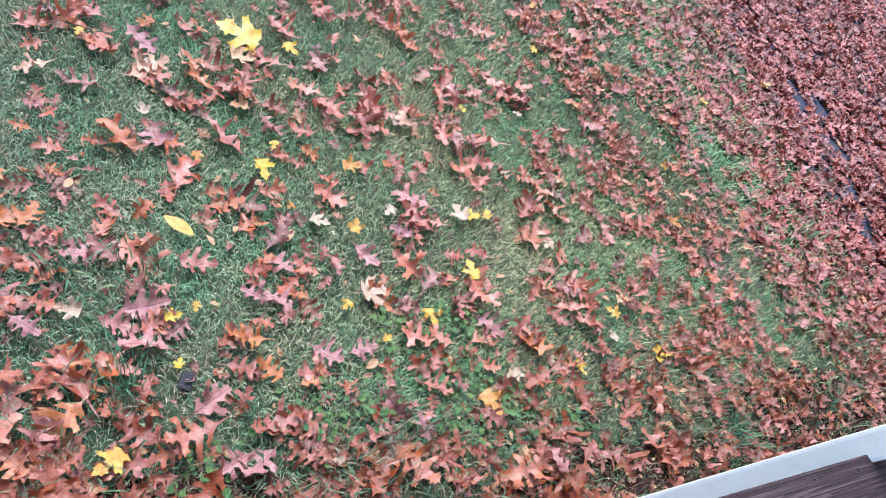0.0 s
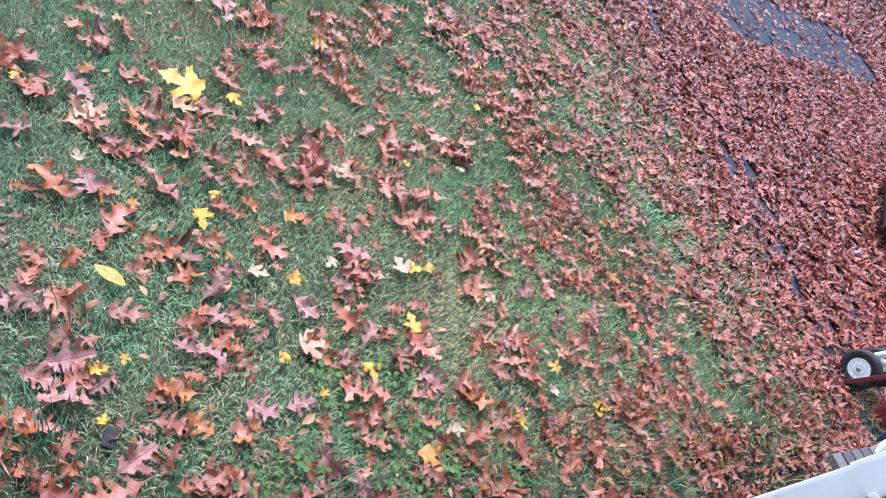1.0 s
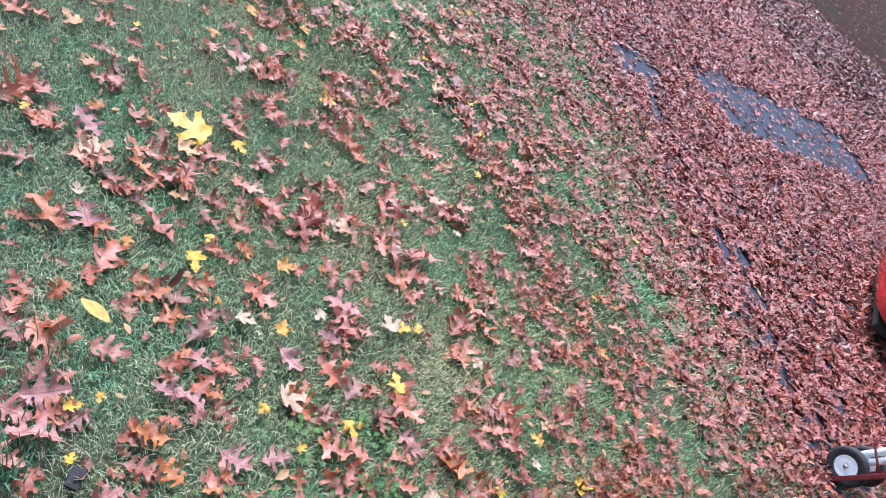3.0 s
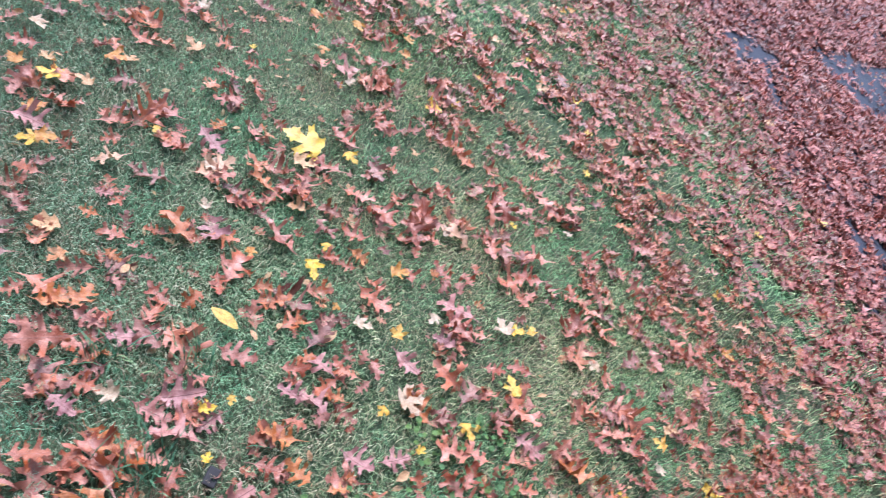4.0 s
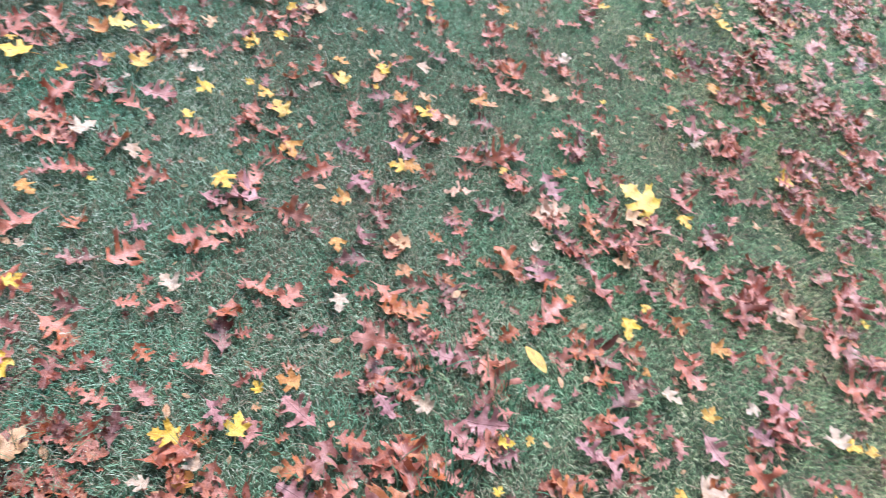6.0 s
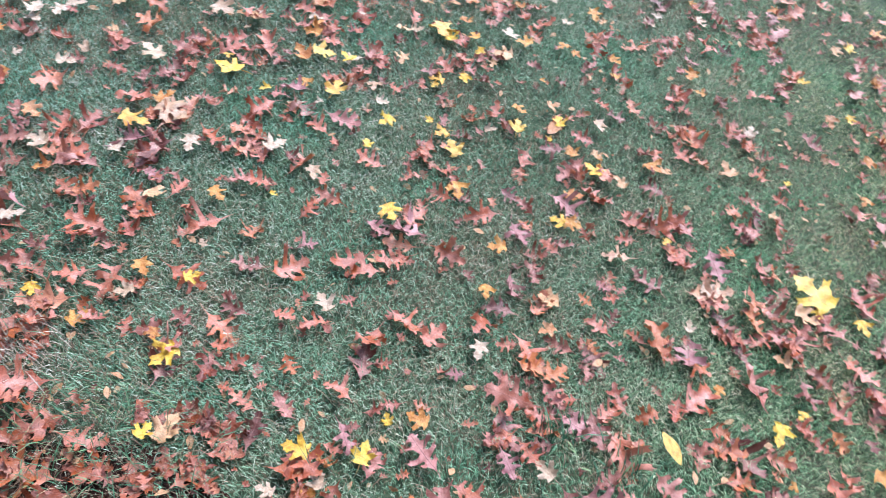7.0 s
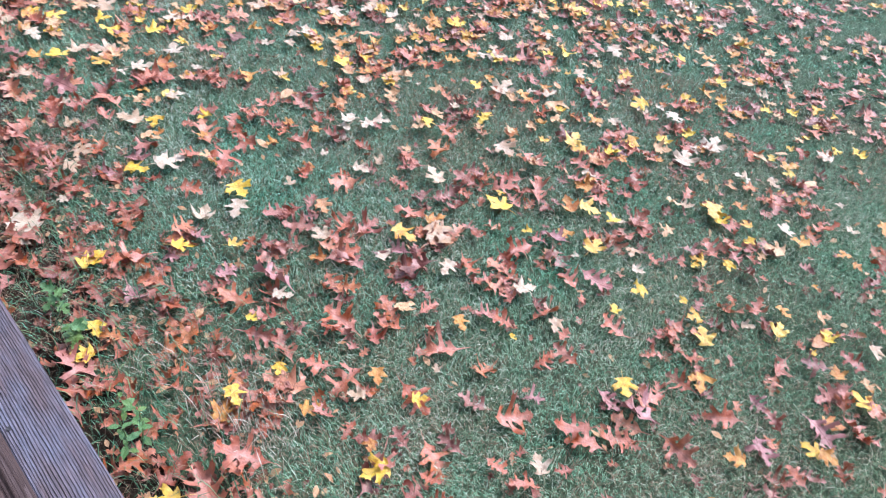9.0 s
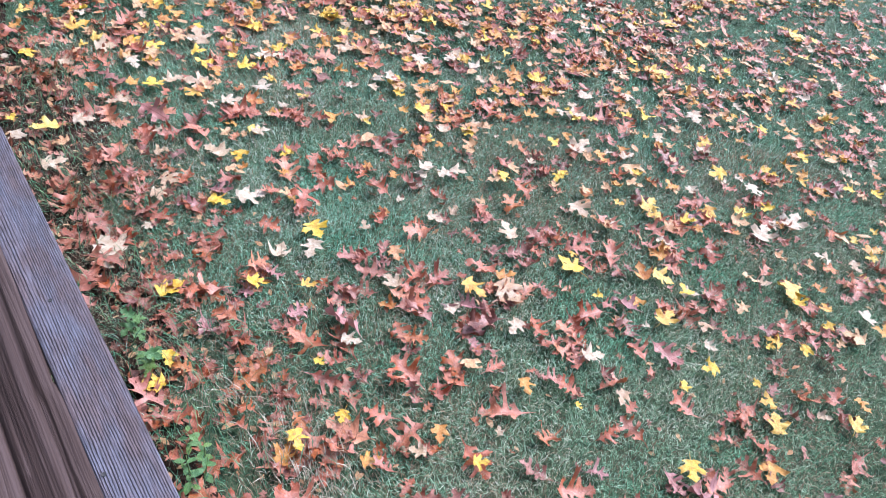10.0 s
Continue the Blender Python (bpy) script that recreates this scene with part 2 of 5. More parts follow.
def wood_material(name, dark, mid, light, scale=1.0):
    m, t, b = material(name, 0.75, spec=0.25)
    warp = calc(t, "ADD", noise_of(t, 2.0, 2, 0.4, stretch=(0.3, 5, 5)), calc(t, "MULTIPLY", noise_of(t, 1.0, 2, 0.5, stretch=(0.8, 60, 60)), 0.8))
    co = t.nodes.new("ShaderNodeTexCoord")
    xyz = t.nodes.new("ShaderNodeSeparateXYZ")
    t.links.new(co.outputs["Object"], xyz.inputs[0])
    rings = calc(t, "ADD", calc(t, "MULTIPLY", xyz.outputs[1], 240 * scale), calc(t, "MULTIPLY", warp, 9.0))
    rings = calc(t, "ADD", rings, calc(t, "MULTIPLY", xyz.outputs[2], 60 * scale))
    saw = calc(t, "FRACT", rings)
    fibre = noise_of(t, 30, 5, 0.7, stretch=(0.35, 12, 12))
    blot = noise_of(t, 5, 4, 0.6)
    height = calc(t, "ADD", calc(t, "MULTIPLY", calc(t, "MULTIPLY", saw, noise_of(t, 3, 3, 0.6, stretch=(0.6, 40, 40))), 1.0), calc(t, "MULTIPLY", fibre, 0.6))
    colour = ramp(t, height, [(0.30, dark), (0.46, mid), (0.95, light)])
    t.links.new(mix(t, calc(t, "MULTIPLY", ramp(t, blot, [(0.42, (0, 0, 0)), (0.68, (1, 1, 1))]), 0.5), colour, mix(t, 0.6, dark, mid)), b.inputs["Base Color"])
    bump(t, b, height, 0.9, 0.003)
    return m


def grooved_wood(name, dark, cool, warm, pitch):
    """Silvered softwood whose grain stands up in fine even ridges along the board."""
    m, t, b = material(name, 0.7, spec=0.25)
    xyz = t.nodes.new("ShaderNodeSeparateXYZ")
    t.links.new(t.nodes.new("ShaderNodeTexCoord").outputs["Object"], xyz.inputs[0])
    warp = calc(t, "ADD", calc(t, "MULTIPLY", noise_of(t, 1.0, 1, 0.4, stretch=(1.6, 16, 16)), 5.5), calc(t, "MULTIPLY", noise_of(t, 1.0, 3, 0.6, stretch=(22, 60, 60)), 0.7))
    line = calc(t, "ADD", calc(t, "ADD", calc(t, "MULTIPLY", xyz.outputs[1], 1 / pitch), calc(t, "MULTIPLY", xyz.outputs[2], 0.3 / pitch)), warp)
    off = calc(t, "MULTIPLY", calc(t, "ABSOLUTE", calc(t, "SUBTRACT", calc(t, "FRACT", line), 0.5)), 2.0)
    keep = ramp(t, noise_of(t, 1.0, 4, 0.65, stretch=(9, 150, 150)), [(0.32, (0.15, 0.15, 0.15)), (0.56, (1, 1, 1))])
    groove = calc(t, "MULTIPLY", ramp(t, off, [(0.0, (1, 1, 1)), (0.14, (0.8, 0.8, 0.8)), (0.50, (0, 0, 0))]), keep)
    fibre = noise_of(t, 30, 5, 0.75, stretch=(0.8, 14, 14))
    blot = ramp(t, noise_of(t, 1.0, 4, 0.65, stretch=(6, 22, 22)), [(0.40, (0, 0, 0)), (0.62, (1, 1, 1))])
    face = mix(t, blot, cool, warm)
    face = mix(t, ramp(t, fibre, [(0.34, (1, 1, 1)), (0.62, (0, 0, 0))]), face, mix(t, 0.7, face, dark))
    t.links.new(mix(t, calc(t, "MULTIPLY", groove, 0.92), face, dark), b.inputs["Base Color"])
    bump(t, b, calc(t, "SUBTRACT", calc(t, "MULTIPLY", fibre, 0.4), groove), 1.0, 0.002)
    return m


CAP_WOOD = grooved_wood("silvered_cap_wood", (0.017, 0.013, 0.016), (0.155, 0.156, 0.205), (0.150, 0.112, 0.122), 0.0040)
DARK_WOOD = wood_material("dark_weathered_wood", (0.012, 0.007, 0.008), (0.036, 0.023, 0.025), (0.095, 0.066, 0.070), 0.28)
BROWN_WOOD = wood_material("stained_brown_wood", (0.035, 0.021, 0.019), (0.061, 0.039, 0.035), (0.095, 0.067, 0.065), 0.22)


def painted(name, colour, rough=0.4, dirt=(0.12, 0.09, 0.07), amount=0.25, metal=0.0, scale=9):
    m, t, b = material(name, rough, metal)
    grime, fine = noise_of(t, scale, 5, 0.65), noise_of(t, 120, 3, 0.6)
    t.links.new(mix(t, calc(t, "MULTIPLY", ramp(t, grime, [(0.5, (0, 0, 0)), (0.75, (1, 1, 1))]), amount), colour, dirt), b.inputs["Base Color"])
    t.links.new(calc(t, "ADD", calc(t, "MULTIPLY", fine, 0.2), rough - 0.1), b.inputs["Roughness"])
    bump(t, b, fine, 0.08, 0.001)
    return m


WHITE_PAINT = painted("white_enamel", (0.90, 0.95, 0.94), 0.4, (0.35, 0.32, 0.28), 0.18)
RED_PAINT = painted("faded_red_paint", (0.16, 0.018, 0.020), 0.5)
RED_PLASTIC = painted("red_plastic", (0.25, 0.018, 0.022), 0.45, amount=0.35)
CAR_RED = painted("red_car_paint", (0.42, 0.006, 0.014), 0.2, (0.2, 0.02, 0.02), 0.2)
RUBBER = painted("black_rubber", (0.022, 0.022, 0.026), 0.75, (0.10, 0.09, 0.08), 0.3, scale=30)
BLACK_PLASTIC = painted("black_plastic", (0.012, 0.012, 0.014), 0.8, (0.04, 0.035, 0.03))
BLUE_PLASTIC = painted("blue_plastic", (0.008, 0.028, 0.10), 0.4)
STEEL = painted("dull_steel", (0.45, 0.45, 0.46), 0.4, metal=0.9)
GLASS = painted("dark_car_glass", (0.02, 0.025, 0.03), 0.08, amount=0.05)
LAMP_GLASS = painted("clear_lamp_lens", (0.55, 0.57, 0.60), 0.1, amount=0.1)
STALK = painted("green_stalk", (0.14, 0.20, 0.07), 0.6)
SIDING = painted("grey_siding", (0.15, 0.15, 0.155), 0.6, amount=0.3)
PAVER, t, b = material("grey_concrete_paver", 0.85, spec=0.25)
o = t.nodes.new("ShaderNodeObjectInfo")
grit = noise_of(t, 90, 5, 0.7)
shade = ramp(t, o.outputs["Random"], [(0.0, (0.07, 0.07, 0.075)), (0.5, (0.12, 0.12, 0.125)), (1.0, (0.20, 0.195, 0.20))])
t.links.new(mix(t, calc(t, "MULTIPLY", grit, 0.5), shade, (0.10, 0.095, 0.09)), b.inputs["Base Color"])
bump(t, b, grit, 0.5, 0.004)


# ---- mesh helpers ----
def mesh_of(name, verts, tris, mat, uv=None, smooth=True):
    """A mesh from arrays of places and triangles."""
    verts, tris = np.asarray(verts, np.float32), np.asarray(tris, np.int32)
    me = bpy.data.meshes.new(name)
    me.vertices.add(len(verts))
    me.vertices.foreach_set("co", verts.ravel())
    me.loops.add(tris.size)
    me.loops.foreach_set("vertex_index", tris.ravel())
    me.polygons.add(len(tris))
    me.polygons.foreach_set("loop_start", np.arange(0, tris.size, 3, dtype=np.int32))
    me.polygons.foreach_set("loop_total", np.full(len(tris), 3, np.int32))
    if uv is not None:
        layer = me.uv_layers.new(name="leaf")
        layer.data.foreach_set("uv", np.asarray(uv, np.float32)[tris.ravel()].ravel())
    me.update(calc_edges=True)
    me.polygons.foreach_set("use_smooth", np.full(len(tris), smooth))
    me.materials.append(mat)
    return me


def part(name, bm, mat, parent=None, label="", smooth=False):
    """Links a bmesh as one mesh object, under a thing or a part."""
    me = bpy.data.meshes.new(name)
    bm.to_mesh(me)
    bm.free()
    me.materials.append(mat)
    if smooth:
        for p in me.polygons:
            p.use_smooth = True
    ob = new(name, me)
    if parent:
        ob.parent = parent
    return tagged(ob, label)


def box(size, at=(0, 0, 0), bevel=0.004, turn=(0, 0, 0), bm=None, segments=2):
    """A box with rounded edges, centred on its place."""
    own = bmesh.new()
    bmesh.ops.create_cube(own, size=1, matrix=Matrix.Diagonal((*size, 1)))
    if bevel:
        bmesh.ops.bevel(own, geom=own.edges[:], offset=bevel, segments=segments, affect="EDGES", profile=0.6)
    own.transform(pose(*at, *turn))
    if bm is None:
        return own
    me = bpy.data.meshes.new("tmp")
    own.to_mesh(me)
    own.free()
    bm.from_mesh(me)
    bpy.data.meshes.remove(me)
    return bm


def tube(points, radius, sides=8, bm=None, closed=True):
    """A round bar along a line of places."""
    bm = bm or bmesh.new()
    pts = [Vector(p) for p in points]
    rings = []
    for i, p in enumerate(pts):
        way = (pts[min(i + 1, len(pts) - 1)] - pts[max(i - 1, 0)]).normalized()
        side = way.cross(Vector((0, 0, 1)) if abs(way.z) < 0.9 else Vector((1, 0, 0))).normalized()
        up = side.cross(way)
        rr = radius[i] if isinstance(radius, (list, tuple)) else radius
        rings.append([bm.verts.new(p + rr * (math.cos(a) * side + math.sin(a) * up)) for a in (2 * math.pi * k / sides for k in range(sides))])
    for a, c in zip(rings, rings[1:]):
        for k in range(sides):
            bm.faces.new((a[k], a[(k + 1) % sides], c[(k + 1) % sides], c[k]))
    if closed:
        bm.faces.new(rings[0][::-1])
        bm.faces.new(rings[-1])
    return bm


def lathe(profile, steps=32, bm=None):
    """Turns a closed profile of (radius, x) round the x axis."""
    bm = bm or bmesh.new()
    rings = [[bm.verts.new((x, r * math.cos(a), r * math.sin(a))) for r, x in profile] for a in (2 * math.pi * k / steps for k in range(steps))]
    n = len(profile)
    for k in range(steps):
        a, c = rings[k], rings[(k + 1) % steps]
        for i in range(n):
            bm.faces.new((a[i], c[i], c[(i + 1) % n], a[(i + 1) % n]))
    bmesh.ops.recalc_face_normals(bm, faces=bm.faces[:])
    return bm


# ---- ground ----
def sheet(name, corners, z, mat):
    bm = bmesh.new()
    bm.faces.new([bm.verts.new((x, y, z)) for x, y in corners])
    return part(name, bm, mat)


tagged(sheet("ground", [(-300, -300), (300, -300), (300, 300), (-300, 300)], 0.0, LAWN),
       "thin green lawn with bare soil and dead thatch", "ground", kind="structure")
tagged(sheet("road", [(-3.0, 9.5), (-0.14, 6.6), (3.38, 3.25), (5.15, 1.56), (16, 1.5), (16, 11.3), (1.2, 11.3), (-1.29, 10.6)], 0.006, ASPHALT),
       "dark damp asphalt driveway mostly buried in leaves", "driveway", kind="structure")
tagged(sheet("ground_woods", [(-60, 10.6), (-1.29, 10.6), (1.2, 11.3), (60, 11.3), (60, 200), (-60, 200)], 0.004, LITTER),
       "brown matted leaf litter beyond the driveway", "ground", kind="structure")


rng = np.random.default_rng(17)
# leaf mould strip, its dark tone also painting the shade along the deck
edge = [on_rail(s, -0.14 - 0.10 * math.sin(2.1 * s) - 0.07 * math.sin(5.3 * s + 1) + rng.normal(0, 0.02), 0) for s in np.arange(-4.0, 4.6, 0.12)]
tagged(sheet("ground_strip", [(p.x, p.y) for p in edge] + [tuple(on_rail(s, 1.44, 0)[:2]) for s in (4.5, -4.0)], 0.004, LITTER),
       "leaf mould and bare soil along the foot of the deck, darkened for shade", "ground", kind="structure")

# unseen wall, added to block the sky and darken the ground by the rail
bm = box((20.0, 0.3, 7.5), (0, 0, 3.75), 0)
for k in range(50):
    box((20.0, 0.02, 0.146), (0, 0.158, 0.075 + 0.15 * k), 0.006, (5, 0, 0), bm, 1)
wall = part("wall_sky_blocker", bm, SIDING)
wall.matrix_world = pose(*on_rail(0.0, 1.35, 0.0), 0, 0, RAIL_TURN)
tagged(wall, "plain grey lapped siding wall behind the rail, unseen, added to block the sky", "wall", kind="structure")

# ---- leaf shapes ----

def oak_half(seed, spread=1.0):
    """One edge of an oak leaf: three long toothed lobes slanting forwards, with deep rounded bays between them."""
    g = np.random.default_rng(seed)
    rows = [(0.0, 0.010), (0.07, 0.022), (0.12, 0.05)]
    deep = g.uniform(0.055, 0.10)
    for k, (u, w) in enumerate(((0.13, 0.25), (0.33, 0.43), (0.57, 0.35))):
        u, w = u + g.normal(0, 0.012), w * g.uniform(0.82, 1.12) * spread
        slant, fat = g.uniform(0.05, 0.10), g.uniform(0.9, 1.2)
        low = deep * (0.8 if k == 0 else 1)
        for du, dw in ((0.030, 0.30), (0.038, 0.58), (0.040, 0.80), (0.058, 0.97), (0.072, 0.80), (0.095, 0.82), (0.128, 1.0), (0.126, 0.80), (0.132, 0.66), (0.158, 0.70), (0.138, 0.52), (0.130, 0.34)):
            rows.append((u + du * fat + slant * dw, low + (w - low) * dw))
        rows += [(u + 0.135 * fat + 0.02, low + 0.12 * w), (u + 0.165 * fat + 0.02, low), (u + 0.195 * fat + 0.02, low + 0.01)]
    rows = [r for r in rows if r[0] < 0.83]
    rows += [(0.83, 0.075), (0.865, 0.10), (0.90, 0.17 * g.uniform(0.75, 1.15)), (0.905, 0.11), (0.925, 0.07), (0.965, 0.085), (0.965, 0.04), (1.0, 0.0)]
    return np.array(rows)


OAK_PLAIN = [(0.0, 0.012), (0.08, 0.04), (0.20, 0.24), (0.24, 0.15), (0.29, 0.08), (0.46, 0.42), (0.50, 0.24), (0.56, 0.08), (0.75, 0.36), (0.77, 0.12), (0.88, 0.11), (1.0, 0.0)]
FAR_HALF = [(0.0, 0.03), (0.20, 0.24), (0.29, 0.08), (0.48, 0.42), (0.55, 0.08), (0.76, 0.34), (0.80, 0.08), (1.0, 0.0)]
OVAL_HALF = [(0.0, 0.01), (0.12, 0.10), (0.30, 0.20), (0.5, 0.235), (0.7, 0.20), (0.88, 0.10), (1.0, 0.0)]
MAPLE_HALF = [(0.0, 0.0), (-0.03, 0.10), (0.0, 0.24), (0.06, 0.36), (0.10, 0.27), (0.17, 0.22), (0.25, 0.30), (0.33, 0.40), (0.44, 0.53), (0.47, 0.42), (0.56, 0.43), (0.50, 0.30),
              (0.44, 0.17), (0.42, 0.125), (0.52, 0.13), (0.62, 0.15), (0.66, 0.24), (0.74, 0.17), (0.82, 0.19), (0.84, 0.10), (0.90, 0.06), (1.0, 0.0)]


def leaf_shape(half, seed, roll=2.0, bow=0.8, ruffle=0.05, jitter=0.015, inner=0.11, stalk=True):
    """A leaf one unit long along x, from its stalk: places, triangles and uv. Rolled across, bowed along and crinkled."""
    g = np.random.default_rng(seed)
    sides = []
    for sign in (1, -1):
        edge = oak_half(seed * 2 + (sign > 0), g.uniform(0.85, 1.15)) if half is None else np.array(half)
        edge = edge + g.normal(0, jitter if half is not None else 0.006, edge.shape) * (edge[:, 1:] > 0.05)
        sides.append(edge * (1, sign))
    rim = np.r_[sides[0], sides[1][-2:0:-1]]
    grid = [(x + g.normal(0, 0.01), y + g.normal(0, 0.01)) for x in np.arange(0.06, 1, inner) for y in (0.0, *np.arange(inner, 0.5, inner), *-np.arange(inner, 0.5, inner))]
    n = len(rim)
    made = geometry.delaunay_2d_cdt([Vector(p) for p in [*rim.tolist(), *grid]], [(k, (k + 1) % n) for k in range(n)], [], 1, 1e-5)
    v, tris = np.array([tuple(p) for p in made[0]]), [tuple(f) for f in made[2]]
    if stalk:
        k = len(v)
        w, length = 0.008, g.uniform(0.15, 0.3)
        bend = g.uniform(-0.12, 0.12)
        top, low = (int(np.argmin(((v - q) ** 2).sum(1))) for q in (sides[0][0], sides[1][1]))
        v = np.r_[v, [(-0.5 * length, -w + bend * 0.4), (-0.5 * length, w + bend * 0.4), (-length, bend)]]
        tris += [(low, top, k + 1), (low, k + 1, k), (k, k + 1, k + 2)]
    uv = v.copy()
    x, y = v[:, 0], v[:, 1]
    ruff = ruffle * (np.sin(11 * x + g.uniform(0, 6)) + np.sin(17 * x - 9 * y + g.uniform(0, 6))) * np.abs(y) * 2.2
    skew = g.normal(0, 0.5)
    # rolled about the midrib, each side by its own amount, tighter towards one end
    k = roll * np.where(y > 0, g.uniform(-0.5, 1.3), g.uniform(-0.5, 1.3)) * (1 + skew * (x - 0.5)) + 1e-3
    fold = g.uniform(0.0, 0.45) * roll / 2
    yy, z = np.sin(k * y) / k, (1 - np.cos(k * y)) / k + fold * np.abs(y) + ruff
    q = bow * g.uniform(-1.0, 1.6) + 1e-3
    xx = x - 0.45
    p = np.c_[np.sin(q * xx) / q - z * np.sin(q * xx) * 0.6, yy, z * np.cos(q * xx) + (1 - np.cos(q * xx)) / q]
    p[:, 2] -= np.percentile(p[:, 2], 12)
    return p, np.array(tris), uv


def stem_shape():
    """A thin bent stalk behind a leaf's base."""
    v = [(-0.43, -0.012, 0.0), (-0.43, 0.012, 0.0), (-0.43, 0.0, 0.018), (-0.70, -0.01, 0.02), (-0.70, 0.014, 0.02), (-0.70, 0.0, 0.035), (-0.98, 0.05, 0.0)]
    return v, [(0, 3, 4), (0, 4, 1), (1, 4, 5), (1, 5, 2), (2, 5, 3), (2, 3, 0), (3, 6, 4), (4, 6, 5), (5, 6, 3)]


def turned(yaw, pitch, roll):
    """Arrays of turns: roll about the leaf's length, pitch, then yaw."""
    cy, sy, cp, sp, cr, sr = np.cos(yaw), np.sin(yaw), np.cos(pitch), np.sin(pitch), np.cos(roll), np.sin(roll)
    return np.stack([np.stack([cy * cp, cy * sp * sr - sy * cr, cy * sp * cr + sy * sr], -1),
                     np.stack([sy * cp, sy * sp * sr + cy * cr, sy * sp * cr - cy * sr], -1),
                     np.stack([-sp, cp * sr, cp * cr], -1)], -2)


def scatter(name, shapes, xy, z, size, tilt, mat, g, label, category, group=""):
    """Many leaves joined into one mesh, too many to count."""
    which = g.integers(0, len(shapes), len(xy))
    vs, ts, us, base = [], [], [], 0
    for k, (v, tri, uv) in enumerate(shapes):
        m = np.flatnonzero(which == k)
        if not len(m):
            continue
        R = turned(g.uniform(0, 2 * np.pi, len(m)), g.normal(0, tilt, len(m)), g.normal(0, tilt, len(m)))
        p = np.einsum("nij,vj->nvi", R, v) * size[m][:, None, None]
        p += np.c_[xy[m], z[m]][:, None]
        p[..., 2] = np.maximum(p[..., 2], 0.008)
        vs.append(p.reshape(-1, 3))
        ts.append((tri[None] + base + (np.arange(len(m)) * len(v))[:, None, None]).reshape(-1, 3))
        us.append(np.tile(uv, (len(m), 1)))
        base += len(m) * len(v)
    ob = new(name, mesh_of(name, np.concatenate(vs), np.concatenate(ts), mat, np.concatenate(us)))
    return tagged(ob, label, category, group, "stuff")


def sprinkle(g, x0, x1, y0, y1, density, most):
    """Places in a field, as thick as density(x, y) a square metre."""
    n = int((x1 - x0) * (y1 - y0) * most)
    x, y = g.uniform(x0, x1, n), g.uniform(y0, y1, n)
    keep = g.uniform(0, most, n) < density(x, y)
    return np.c_[x[keep], y[keep]]


def wave(x, y, scale, seed):
    """A smooth uneven field of about -1 to 1."""
    g = np.random.default_rng(seed)
    out = 0
    for k in range(5):
        a, f, ph = g.uniform(0, 6.28), scale * g.uniform(0.6, 1.8), g.uniform(0, 6.28)
        out = out + np.sin(f * (x * np.cos(a) + y * np.sin(a)) + ph)
    return out / 2.6


def to_drive(x, y):
    """Metres past the driveway's edge, towards it."""
    x, y = field(x, y)
    return (y - (7.75 - 0.26 * x)) * 0.968


def bare(x, y):
    """1 where the driveway lies bare: a long strip and some scraps along its edge."""
    away = to_drive(x, y)
    x, y = field(x, y)
    s = (x - 1.0) * 0.39 + (y - 10.6) * 0.92
    n = (x - 1.0) * 0.92 - (y - 10.6) * 0.39 + 0.08 * wave(x, y, 3.5, 5) + 0.07 * wave(x, y, 13, 15)
    strip = (n > np.interp(s, [-0.6, 1.4, 6.4, 13.3, 15.2], [0.0, -0.17, -0.55, -0.8, 0.6])) & (n < np.interp(s, [-0.6, 0.4, 13.0, 15.2], [0.0, 0.87, 0.77, 0.6]))
    a, c = (x - 0.46) * 0.40 + (y - 7.98) * 0.917, (x - 0.46) * 0.917 - (y - 7.98) * 0.40
    strip |= (np.abs(c + 0.06 * wave(x, y, 9, 9)) < 0.17) & (np.abs(a + 0.06 * wave(x, y, 15, 19)) < 0.62)
    scrap = (np.abs(away - 0.30 - 0.15 * wave(x, y, 1.6, 6)) < 0.40 * np.clip(wave(x, y, 3.2, 8) + 0.6, 0, 1)) & (wave(x, y, 9.0, 18) > 0.25)
    strip |= ((x - 4.95) / 0.32) ** 2 + ((y - 6.62) / 0.36) ** 2 < 1 + 0.4 * wave(x, y, 8, 21)
    return np.where(strip | scrap, 1.0, 0.0)


def lawn_density(x, y):
    """Oak leaves to the square metre."""
    d, n, open_ground = to_drive(x, y), past_rail(x, y), 1 - 0.88 * bare(x, y)
    uneven = np.clip(1 + 0.4 * wave(x, y, 4.5, 11) + 0.8 * wave(x, y, 14, 12), 0.12, 2.8)
    x, y = field(x, y)
    thick = 102 + 205 * np.clip((d + 5.4) / 2.5, 0, 1) + 190 * np.clip((d + 3.2) / 2.6, 0, 1) + 90 * np.clip((n + 0.75) / 0.5, 0, 1) * np.clip((y - 0.2) / 0.8, 0, 1)
    thick = thick + 130 * np.clip((-x - 0.9) / 1.2, 0, 1) * np.clip((0.9 - y) / 1.6, 0, 1)
    uneven = np.where(d > -1.2, np.clip(uneven, 0.7, 1.3), uneven)
    return thick * uneven * open_ground * (n < 0.9)


oak_near = [leaf_shape(None, k, roll=2.3, bow=1.2, ruffle=0.13) for k in range(30)]
oak_strewn = [leaf_shape(None, 30 + k, roll=2.3, bow=1.2, ruffle=0.13, inner=0.2) for k in range(24)]
oak_mid = [leaf_shape(OAK_PLAIN, 50 + k, roll=2.0, bow=0.9, ruffle=0.1, jitter=0.02, inner=0.22, stalk=False) for k in range(20)]
oak_far = [leaf_shape(FAR_HALF, 80 + k, roll=2.2, bow=1.0, ruffle=0.1, jitter=0.025, inner=0.34, stalk=False) for k in range(8)]
